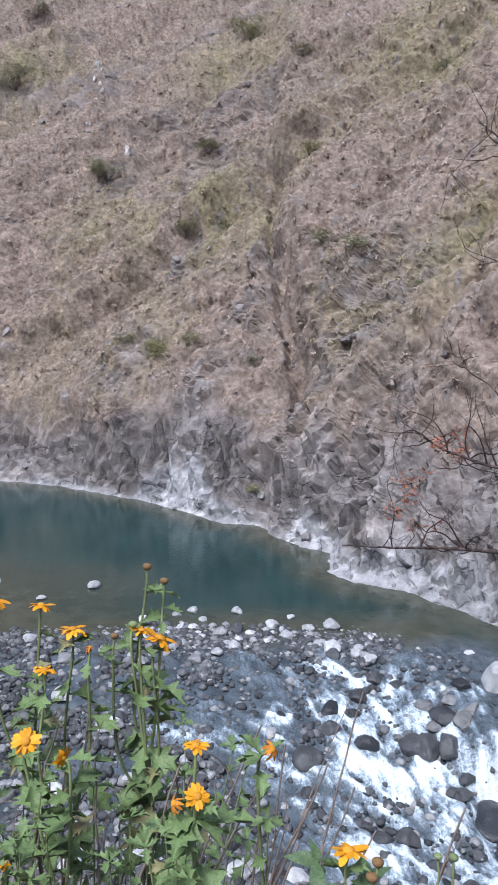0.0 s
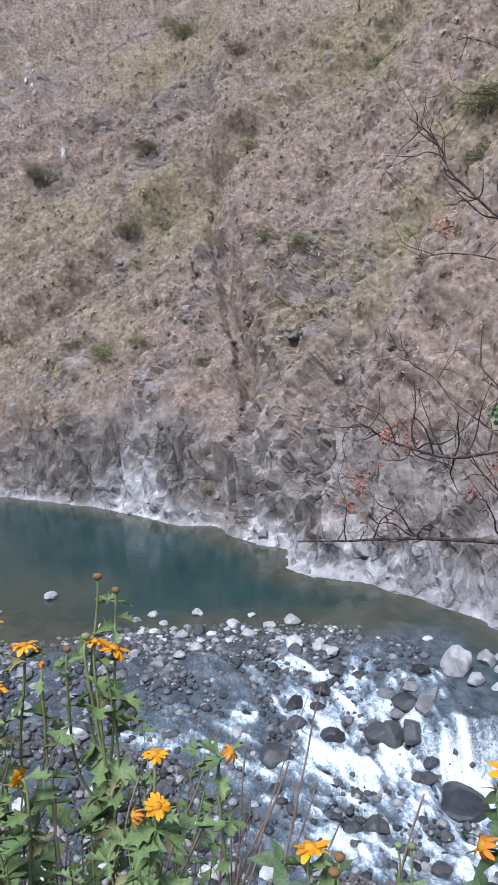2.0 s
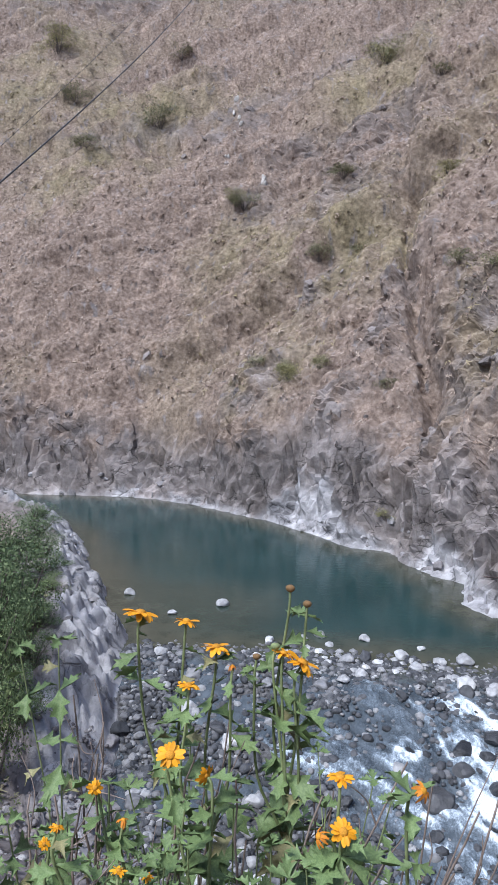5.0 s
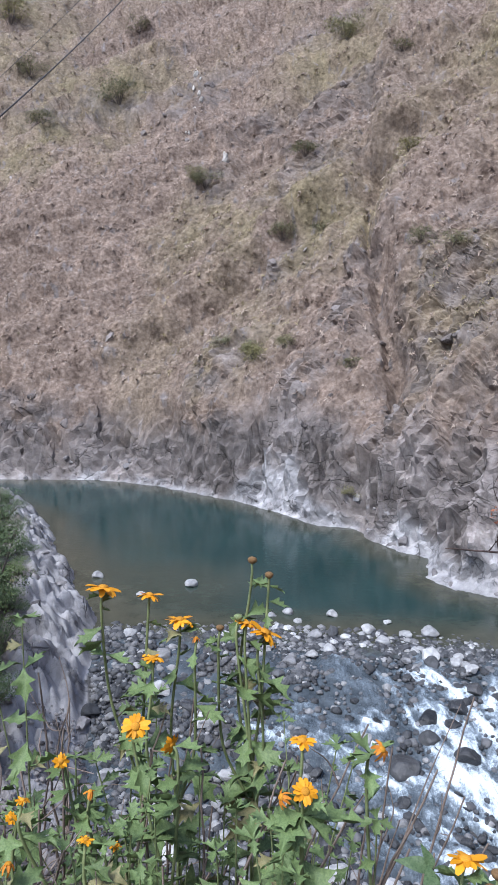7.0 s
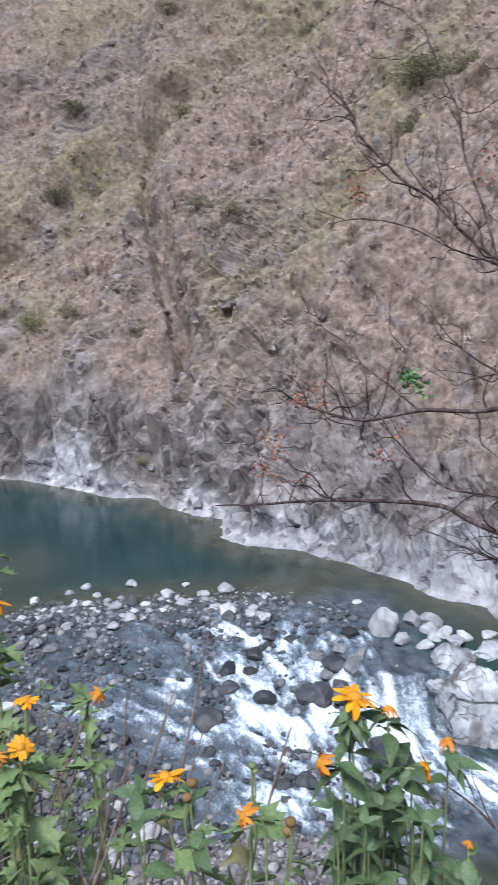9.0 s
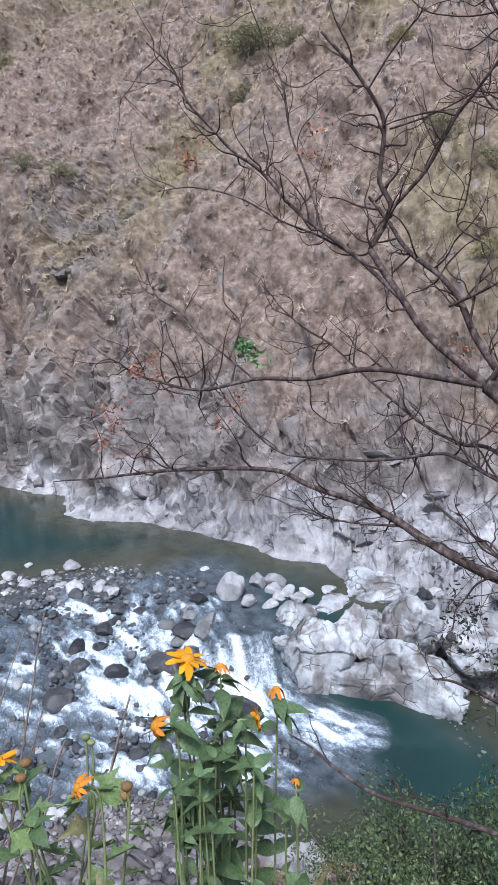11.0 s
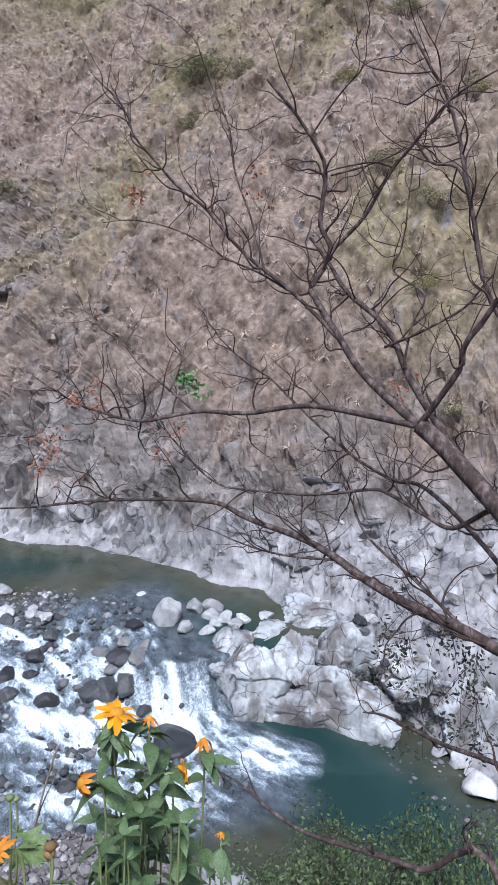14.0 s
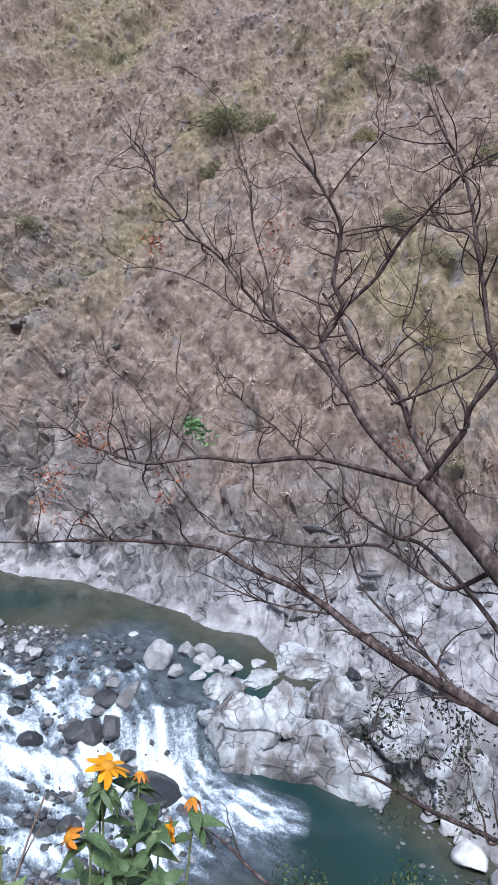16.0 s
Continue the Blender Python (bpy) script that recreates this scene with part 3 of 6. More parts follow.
def water_sheet(name, xs, ys, mat, wild, label):
    X, Y = np.meshgrid(xs, ys)
    Z = water_level(X, Y)
    bedz = ground(X, Y)[0]
    F = foam_at(X, Y)
    race = smooth(18.6, 16.6, Y) * smooth(9.2, 10.8, Y + 0.3 * np.maximum(X - 5, 0)) * smooth(7.2, 6.0, X)
    race = np.maximum(race, smooth(0.15, 0.5, F) * smooth(8.0, 9.5, Y))
    if wild:
        zone = smooth(19.0, 17.0, Y) * smooth(9.6, 10.6, Y + 0.3 * np.maximum(X - 5, 0)) * smooth(6.9, 6.2, X)
        long, short = streaks(X, Y, 0.45, 3.2), streaks(X, Y, 0.16, 8.0)
        wave = fbm(X * 1.5, Y * 1.3, 3.0, 3)
        for rx, ry, s in RAPID_ROCKS:
            r = np.hypot(X - rx, Y - ry)
            F = np.maximum(F, (0.5 - 0.25 * (Y > ry)) * np.exp(-((r - 0.55 * s) / 0.14) ** 2))
        Z = Z + zone * (0.4 + F) * (0.16 * wave + 0.07 * long + 0.03 * short) + 0.10 * smooth(0.6, 1.1, F) * zone
        F = np.clip(F + (0.50 * long + 0.50 * short + 0.25 * wave) * (0.22 + np.minimum(F, 0.7)), 0, 1.1)
    ob = grid_object(name, X, Y, Z, mat, {"depth": Z - bedz, "foam": F, "race": np.clip(1.35 * race + 0.5 * fbm(X * 0.9, Y * 0.9, 2.0, 3) * (race > 0.02) * (race < 0.98), 0, 1) * (race > 0)})
    return tagged(ob, label, "water", kind="structure")


water_sheet("water", np.linspace(-72, 12, 300), np.linspace(18.6, 48, 160), WATER, False, "still dark green river pool that mirrors the cliff")
water_sheet("water", np.concatenate([np.linspace(-9, -4, 50), np.linspace(-3.96, 8, 420), np.linspace(8.05, 12, 50)]), np.concatenate([np.linspace(7.0, 9.5, 40), np.linspace(9.53, 18.6, 330)]), WATER, True, "white foaming rapids falling over stones into a lower pool")
water_sheet("water", np.linspace(4, 14, 40), np.linspace(-20, 7.0, 60), WATER, False, "dark lower river pool below the rapids")


# ---- stones ----
def stone_material(name, stops, rough, spec, joined=False):
    m = material(name, rough, spec=spec)
    k = Nodes(m)
    tc = k.t.nodes.new("ShaderNodeTexCoord").outputs["Object"]
    r = k.island() if joined else k.rand()
    base = k.ramp(r, stops)
    spot = k.ramp(k.noise(5.0 if joined else 2.4, 6, 0.65, vector=None if joined else tc), [(0.3, 0.55), (0.55, 0.95), (0.75, 1.25)])
    nb = k.bump(k.noise(14.0 if joined else 6.0, 6, 0.68, vector=None if joined else tc), 0.8, 0.05)
    k.done(k.mix(1.0, base, spot, "MULTIPLY"), rough, nb)
    return m


DRY_STOPS = [(0.0, (0.33, 0.33, 0.342)), (0.35, (0.45, 0.45, 0.463)), (0.7, (0.57, 0.57, 0.58)), (1.0, (0.69, 0.69, 0.695))]
BAR_STOPS = [(0.0, (0.045, 0.048, 0.055)), (0.45, (0.10, 0.103, 0.113)), (0.8, (0.20, 0.20, 0.21)), (1.0, (0.44, 0.44, 0.45))]
WET_STOPS = [(0.0, (0.026, 0.028, 0.033)), (0.5, (0.053, 0.055, 0.061)), (1.0, (0.098, 0.099, 0.105))]
DRY_STONE = stone_material("dry_river_stone", DRY_STOPS, 0.85, 0.3)
BAR_STONE = stone_material("grey_river_stone", BAR_STOPS, 0.7, 0.4)
GREY_STONE = stone_material("half_wet_grey_stone", [(0.0, (0.13, 0.13, 0.135)), (1.0, (0.27, 0.268, 0.27))], 0.6, 0.4)
WET_STONE = stone_material("wet_river_stone", WET_STOPS, 0.35, 0.45)
GRAVEL = stone_material("river_gravel", BAR_STOPS, 0.6, 0.4, joined=True)


def stone_shape(seed, cuts, subdiv, flat, wobble=0.26, press=0.86):
    """Vertices and triangles of a water-worn stone about 1 m wide."""
    rng = np.random.default_rng(seed)
    bm = bmesh.new()
    bmesh.ops.create_icosphere(bm, subdivisions=subdiv, radius=0.5)
    v = np.array([x.co[:] for x in bm.verts])
    f = np.array([[x.index for x in q.verts] for q in bm.faces])
    bm.free()
    for _ in range(cuts):
        d = rng.normal(size=3)
        d /= np.linalg.norm(d)
        lim = rng.uniform(0.25, 0.43)
        over = np.maximum(v @ d - lim, 0)
        v = v - press * over[:, None] * d
    o = rng.uniform(0, 50, 3)
    v = v * (1 + wobble * fbm(v[:, 0] * 2.2 + o[0], v[:, 1] * 2.2 + o[1], v[:, 2] * 2.2 + o[2], 3) + 0.05 * fbm(v[:, 0] * 9 + o[0], v[:, 1] * 9, v[:, 2] * 9, 2))[:, None]
    v = v * np.array([1.0, rng.uniform(0.65, 0.9), flat * rng.uniform(0.85, 1.15)])
    return v, f


SHAPES = [stone_shape(100 + k, 8 + k % 5, 4, 0.68, 0.24) for k in range(10)] + [stone_shape(140 + k, 24, 3, 0.8, 0.16, 0.97) for k in range(8)]
MESHES = {}


def stone_mesh(kind, mat):
    key = (kind, mat.name)
    if key not in MESHES:
        v, f = SHAPES[kind]
        me = bpy.data.meshes.new("stone")
        me.from_pydata(v.tolist(), [], f.tolist())
        me.polygons.foreach_set("use_smooth", [kind < 10] * len(f))
        me.materials.append(mat)
        MESHES[key] = me
    return MESHES[key]


def put_stone(x, y, size, mat, name, label, group, sink=0.22, base=None, kind=None, turn=None, tall=1.0):
    kind = RNG.integers(10) if kind is None else kind
    ob = new(name, stone_mesh(kind, mat))
    z = float(ground(x, y)[0]) if base is None else base
    lean = RNG.uniform(-14, 14, 2)
    ob.matrix_world = pose(x, y, z + size * (0.31 * tall - sink * 0.62), lean[0], lean[1], RNG.uniform(0, 360) if turn is None else turn) @ Matrix.Diagonal((size, size, size * tall, 1))
    return tagged(ob, label, "stone", group)


# pale dry stones along the lip of the pool
for x, y, s in [(-5.16, 22.10, 0.61), (-0.31, 19.97, 0.42), (0.69, 18.98, 0.51), (1.05, 18.20, 0.49), (2.40, 18.84, 0.61), (2.22, 17.43, 0.63),
                (-0.82, 17.20, 0.40), (1.69, 18.76, 0.44), (1.25, 19.60, 0.31), (2.93, 17.38, 0.41), (0.06, 18.40, 0.39), (-1.65, 20.0, 0.46),
                (-3.08, 19.35, 0.45), (-2.13, 19.74, 0.32), (-8.6, 22.6, 0.5), (-6.6, 21.0, 0.4)]:
    put_stone(x, y, s * 0.95, DRY_STONE, "river_stone", "pale dry rounded stone lying at the lip of the pool", "stones along the pool", base=-0.04)
for _ in range(48):
    x, y = RNG.uniform(-3.6, 3.6), RNG.normal(18.0, 0.55)
    put_stone(x, y - 0.12 * x, float(np.clip(RNG.lognormal(-1.25, 0.35), 0.15, 0.5)), DRY_STONE if RNG.random() < 0.55 else BAR_STONE, "river_stone", "pale dry rounded stone lying at the lip of the pool", "stones along the pool", base=float(water_level(x, y)) - 0.03)
# dark rocks in the rapids
for x, y, s in RAPID_ROCKS:
    put_stone(x, y, s * 0.92, WET_STONE, "rapids_rock", "dark wet rock standing in white water", "rocks in the rapids", base=float(water_level(x, y)) - 0.02, sink=0.50)
for x, y, s, turn, tall, kind in [(4.1, 15.0, 0.55, 150, 0.9, 1), (4.42, 14.6, 0.80, 125, 0.8, 4), (4.75, 14.15, 0.60, 60, 0.9, 7), (4.2, 14.45, 0.5, 20, 0.9, 9), (5.0, 14.45, 0.5, 20, 1.0, 3), (4.85, 12.3, 1.3, 149, 0.6, 8), (4.35, 13.75, 0.8, 40, 0.9, 6), (3.85, 13.95, 0.9, 80, 0.8, 2), (4.65, 14.95, 0.45, 40, 0.9, 5)]:
    put_stone(x, y, s, WET_STONE if s in (1.3, 0.8, 0.9) else GREY_STONE, "rapids_rock", "long grey rock splitting the rapids, half wet", "rocks in the rapids", base=float(water_level(x, y)) - 0.05, turn=turn, tall=tall, kind=kind)
for _ in range(40):
    x, y = RNG.uniform(0.2, 5.2), RNG.uniform(10.6, 17.2)
    if foam_at(x, y) > 0.6 and RNG.random() < 0.85:
        continue
    s = float(np.clip(RNG.lognormal(-1.4, 0.4), 0.12, 0.5))
    put_stone(x, y, s, WET_STONE if RNG.random() < 0.75 else BAR_STONE, "rapids_rock", "dark wet rock breaking the surface of the rapids", "rocks in the rapids", base=float(water_level(x, y)) - 0.02, sink=RNG.uniform(0.50, 0.74))
# the white boulders at the head of the fall
for x, y, s, tall, kind in [(5.97, 15.5, 0.88, 1.5, 4), (6.22, 14.83, 0.50, 1.2, 1), (6.85, 15.75, 0.68, 1.1, 3), (7.2, 15.62, 0.78, 1.0, 6), (7.1, 15.2, 0.62, 0.9, 5), (7.38, 14.95, 0.52, 1, 7), (7.45, 14.6, 0.6, 0.8, 8), (7.75, 14.75, 0.5, 0.9, 9), (7.0, 14.85, 0.42, 0.9, 2), (8.45, 14.75, 0.5, 0.8, 0), (6.7, 14.6, 0.5, 0.8, 2)]:
    put_stone(x, y, s, DRY_STONE, "white_boulder", "whitish dry boulder at the head of the waterfall", "white boulders", base=-0.08, tall=tall, kind=kind)
# great water-worn slabs between the two pools
SLAB_TREES = []


def slab_rock(x, y, z, sx, sy, sz, turn, seed, label):
    v, f = stone_shape(seed, 26, 6, 1.0, 0.10, 0.90)
    crease = np.abs(fbm(v[:, 0] * 2.0 + seed, v[:, 1] * 2.0, v[:, 2] * 3.0, 2))
    joints, _, _ = blocks(v[:, 0] * 3.2 + seed, v[:, 1] * 3.2 + v[:, 2] * 2.5, 95, 1.4)
    small, _, _ = blocks(v[:, 0] * 8 + seed, v[:, 1] * 8 + v[:, 2] * 6, 96, 1.2)
    v = v * (1 - 0.03 * np.exp(-(crease / 0.02) ** 2) + 0.10 * joints + 0.05 * small + 0.045 * fbm(v[:, 0] * 6, v[:, 1] * 6 + seed, v[:, 2] * 6, 5))[:, None]
    ob = raw_object("slab_rock", v * (sx, sy, sz), 3, f, SLAB, shade=False)
    ob.matrix_world = pose(x, y, z, 0, 0, turn)
    SLAB_TREES.append(BVHTree.FromPolygons([ob.matrix_world @ Vector(p) for p in v * (sx, sy, sz)], f.tolist()))
    return tagged(ob, label, "rock", "slabs beside the fall")


def shelf_top(x, y):
    """The height of the slabs or the ground under a place on the shelf."""
    z = float(ground(x, y)[0])
    for tree in SLAB_TREES:
        hit = tree.ray_cast(Vector((x, y, 6)), Vector((0, 0, -1)))[0]
        z = max(z, hit.z) if hit else z
    return z


def slab_material():
    m = material("pale_scoured_slab", 0.8, spec=0.3)
    k = Nodes(m)
    n = k.ramp(k.noise(1.3, 8, 0.66), [(0.30, (0.17, 0.173, 0.183)), (0.44, (0.33, 0.340, 0.358)), (0.56, (0.45, 0.464, 0.486)), (0.70, (0.60, 0.618, 0.645))])
    stain = k.ramp(k.noise(0.7, 5, 0.6, stretch=(2.2, 2.2, 0.5)), [(0.42, (0.30, 0.24, 0.21)), (0.54, (1.0, 1.0, 1.0))])
    bent = k.warp(0.8, 0.7)
    edge = k.voronoi(0.55, "DISTANCE_TO_EDGE", bent)
    joint = k.math("MAXIMUM", k.span(edge, 0.0, 0.022, 0.32, 1.0), k.span(k.noise(0.9, 3), 0.46, 0.52))
    fine = k.voronoi(2.1, "DISTANCE_TO_EDGE", bent)
    joint = k.math("MINIMUM", joint, k.math("MAXIMUM", k.span(fine, 0.0, 0.035, 0.5, 1.0), k.span(k.noise(1.4, 3), 0.42, 0.50)))
    own = k.math("MULTIPLY", k.span(k.voronoi(0.55, "F1", bent, "Color"), 0.1, 0.9, 0.84, 1.12), k.span(k.voronoi(2.1, "F1", bent, "Color"), 0.1, 0.9, 0.90, 1.08))
    nb = k.bump(k.noise(2.5, 8, 0.62), 0.5, 0.14)
    nb = k.bump(own, 0.5, 0.2, nb)
    nb = k.bump(joint, 0.6, 0.08, nb)
    k.done(k.mix(1.0, k.mix(0.75, n, stain, "MULTIPLY"), k.math("MULTIPLY", joint, own), "MULTIPLY"), 0.8, nb)
    return m


SLAB = slab_material()
slab_rock(7.35, 12.95, -0.80, 2.5, 2.6, 2.9, 20, 501, "pale rounded block of rock beside the waterfall")
slab_rock(8.75, 11.75, -1.05, 4.4, 1.9, 2.5, -56, 502, "long pale slab of rock with rust-stained layers")
slab_rock(7.95, 12.0, -1.25, 2.6, 1.5, 1.6, -30, 503, "low pale slab of rock dipping into the lower pool")
slab_rock(8.1, 13.55, -0.78, 4.2, 2.9, 1.75, 5, 513, "low brown-stained rock floor between the pale blocks")
slab_rock(8.35, 14.15, -0.42, 2.4, 1.3, 1.4, 12, 504, "flat pale rock ledge at the end of the pool")
slab_rock(6.95, 13.95, -0.50, 2.0, 1.6, 1.5, 20, 510, "pale rock shoulder between the boulders and the fall")
slab_rock(8.35, 13.05, -0.60, 1.9, 2.0, 2.2, 65, 511, "pale jointed block of rock beside the rust-stained cleft")
slab_rock(9.55, 12.6, -0.45, 2.0, 3.0, 2.2, -20, 512, "white slab of rock below a pile of loose stones")
slab_rock(9.9, 14.4, -0.2, 2.6, 3.0, 1.8, 60, 505, "smooth white rock bulging from the bank")
slab_rock(10.7, 11.6, -0.35, 2.6, 3.8, 1.8, 5, 506, "smooth white rock bulging from the bank")
slab_rock(11.0, 9.6, -0.6, 2.6, 3.0, 2.1, -20, 507, "pale fissured rock above the lower pool")

# loose stones piled on the far shelf
for x, y, s in [(9.61, 12.27, 0.40), (10.01, 12.45, 0.43), (9.66, 12.66, 0.35), (9.63, 12.06, 0.31), (10.02, 12.21, 0.32), (9.59, 12.78, 0.43), (9.39, 11.78, 0.33),
                (9.71, 11.67, 0.31), (9.47, 11.54, 0.36), (9.86, 11.54, 0.31), (9.95, 11.03, 0.59), (9.61, 11.39, 0.28), (9.8, 12.5, 0.34), (9.72, 12.3, 0.30), (9.9, 12.7, 0.30), (9.5, 12.45, 0.26)]:
    put_stone(x, y, s, BAR_STONE if x < 9.9 else DRY_STONE, "loose_stone", "grey loose stone in a pile on pale rock", "pile of loose stones", sink=0.1, base=shelf_top(x, y))
for x, y, s in [(10.12, 9.24, 0.57), (10.08, 8.87, 0.35), (9.89, 8.34, 0.80), (9.96, 9.64, 0.41), (10.0, 7.6, 0.9)]:
    put_stone(x, y, s, DRY_STONE, "bank_stone", "white stone at the edge of the lower pool", "stones of the lower pool", base=-1.3)
# larger stones of the near gravel bar
for x, y, s in [(-2.22, 13.74, 0.41), (-2.21, 13.37, 0.37), (-0.72, 12.42, 0.38), (-0.12, 10.99, 0.75), (0.58, 11.1, 0.42), (0.92, 11.0, 0.60), (-1.5, 10.5, 0.7), (-0.6, 10.3, 0.6), (0.3, 10.5, 0.55), (-0.76, 10.71, 0.70),
                (-3.14, 11.18, 0.61), (-2.60, 14.25, 0.47), (-1.19, 13.72, 0.54), (-3.15, 14.56, 0.85), (-2.0, 11.3, 0.6), (1.7, 10.4, 0.6), (-4.4, 15.5, 0.7), (-3.9, 13.0, 0.6)]:
    put_stone(x, y, s * 0.85, BAR_STONE if s < 0.6 else DRY_STONE, "gravel_bar_stone", "grey rounded stone on the gravel bar", "stones of the gravel bar")


def bar_weight(x, y):
    """How thickly stones lie at a place."""
    lip = smooth(19.3, 18.8, y) * np.exp(-((y - 18.0 + 0.12 * x) / 0.8) ** 2) * smooth(4.5, 3.0, x) * smooth(-4.0, -2.5, x)
    bar = (0.55 + 0.9 * vnoise(x * 0.9, y * 0.9, 4.0)) * smooth(1.4, -1.2, x + 0.2 * (y - 14)) * smooth(19.0, 18.0, y) * smooth(8.8, 9.6, y)
    race = 0.13 * smooth(18.0, 16.8, y) * smooth(10.0, 11.0, y) * smooth(6.0, 4.8, x) * (1 - smooth(0.5, 0.9, foam_at(x, y)))
    near = 0.6 * smooth(10.8, 10.0, y) * smooth(8.8, 9.4, y) * smooth(3.5, 1.5, x)
    return np.clip(np.maximum.reduce([lip, bar, race, near]), 0, 1) * in_river(x, y)


placed = 0
while placed < 250:
    x, y = RNG.uniform(-6, 6), RNG.uniform(9.0, 19.6)
    if RNG.random() > bar_weight(x, y) or not in_river(x, y):
        continue
    s = float(np.clip(RNG.lognormal(-1.35, 0.38), 0.13, 0.55))
    wet = x > 1.0 and y < 16.8 or RNG.random() < 0.25
    lip = y > 17.3
    mat = WET_STONE if wet else (DRY_STONE if lip and RNG.random() < 0.5 else BAR_STONE)
    base = max(float(ground(x, y)[0]), float(water_level(x, y)) - 0.3 * s)
    put_stone(x, y, s, mat, "cobble", "dark wet cobble in the rapids" if wet else "grey rounded cobble on the gravel bar", "cobbles", base=base)
    placed += 1


def scatter_stones(name, count, lo, hi, area, weight, mat, label, lift=0.0):
    """Many small stones as one mesh of kind stuff."""
    forms = [stone_shape(300 + k, 5, 1, 0.6) for k in range(6)]
    verts, tris, total = [], [], 0
    x0, x1, y0, y1 = area
    X, Y = RNG.uniform(x0, x1, count * 8), RNG.uniform(y0, y1, count * 8)
    keep = np.flatnonzero((RNG.random(count * 8) < weight(X, Y)))[:count]
    X, Y = X[keep], Y[keep]
    Z = ground(X, Y)[0]
    S = np.clip(RNG.lognormal(np.log((lo * hi) ** 0.5) - 0.12, 0.5, len(X)), lo, hi)
    W = np.where(in_river(X, Y), water_level(X, Y) - 0.25 * S, -99)
    for x, y, z, s in zip(X, Y, np.maximum(Z, W), S):
        v, f = forms[RNG.integers(6)]
        a = RNG.uniform(0, 6.283)
        c, d = math.cos(a), math.sin(a)
        q = np.stack([v[:, 0] * c - v[:, 1] * d, v[:, 0] * d + v[:, 1] * c, v[:, 2]], 1) * s
        verts.append(q + (x, y, z + lift + 0.16 * s))
        tris.append(f + total)
        total += len(v)
    ob = raw_object(name, np.concatenate(verts), 3, np.concatenate(tris), mat)
    return tagged(ob, label, "gravel", kind="stuff")


scatter_stones("gravel", 7000, 0.07, 0.38, (-7, 6, 8.8, 19.8), bar_weight, GRAVEL, "grey and pale river gravel between larger stones")
SCREE = stone_material("mauve_grey_scree", [(0.0, (0.11, 0.10, 0.105)), (0.5, (0.22, 0.20, 0.205)), (0.85, (0.32, 0.30, 0.30)), (1.0, (0.5, 0.49, 0.49))], 0.9, 0.2, joined=True)


def toe_weight(x, y):
    n = ground(x, y)[2]
    return smooth(-7.6, -5.6, x) * smooth(3.6, 2.8, x) * (n > 0.05) * smooth(8.0, 6.5, n) * (0.5 + 0.5 * vnoise(x * 1.3, y * 1.3, 7.0))


scatter_stones("scree", 8500, 0.03, 0.20, (-7.6, 3.8, 2.0, 14.0), toe_weight, SCREE, "mauve-grey scree and small stones at the foot of the near bank")
scatter_stones("shelf_gravel", 260, 0.06, 0.22, (8.8, 11.5, 7.5, 13.5), lambda x, y: 0.5 + 0 * x, GRAVEL, "loose grey gravel on the pale rock shelf")

PALE = stone_material("pale_hill_rock", [(0.0, (0.42, 0.395, 0.365)), (1.0, (0.62, 0.595, 0.56))], 0.9, 0.2)
for cx, cy, n, spread in [(-13.6, 66.1, 7, 1.0), (-13.3, 63.9, 4, 0.5), (-9.3, 54.4, 5, 0.5), (-13.4, 59.7, 3, 0.4)]:
    for _ in range(n):
        x, y = cx + RNG.normal() * 0.22 * spread, cy + RNG.normal() * 0.7 * spread
        k = np.argmin((SX - x) ** 2 + (SY - y) ** 2)
        put_stone(float(SX.ravel()[k]), float(SY.ravel()[k]), RNG.uniform(0.25, 0.55), PALE, "pale_outcrop", "pale rock showing through dry grass on the hillside", "pale outcrops", base=float(SZ.ravel()[k]), tall=2.2, sink=0.5, kind=10 + int(RNG.integers(8)))


# angular rocks that crop out along both banks and from the hill
def crag_material(name, stops):
    m = material(name, 0.92, spec=0.2)
    k = Nodes(m)
    base = k.ramp(k.rand(), stops)
    grain = k.ramp(k.noise(2.4, 8, 0.66), [(0.30, 0.55), (0.50, 0.95), (0.72, 1.25)])
    crack = k.fissures(0.9, 2.8, 0.4)
    nb = k.bump(k.noise(3.5, 7, 0.66), 0.55, 0.10)
    k.done(k.mix(1.0, k.mix(1.0, base, grain, "MULTIPLY"), crack, "MULTIPLY"), 0.92, k.bump(crack, 0.5, 0.05, nb))
    return m


LOW_CRAG = crag_material("scoured_bank_rock", [(0.0, (0.205, 0.192, 0.196)), (0.6, (0.28, 0.267, 0.273)), (1.0, (0.38, 0.367, 0.375))])
HIGH_CRAG = crag_material("weathered_hill_rock", [(0.0, (0.165, 0.143, 0.136)), (0.6, (0.25, 0.220, 0.210)), (1.0, (0.34, 0.305, 0.292))])
CRAG_RNG = np.random.default_rng(77)


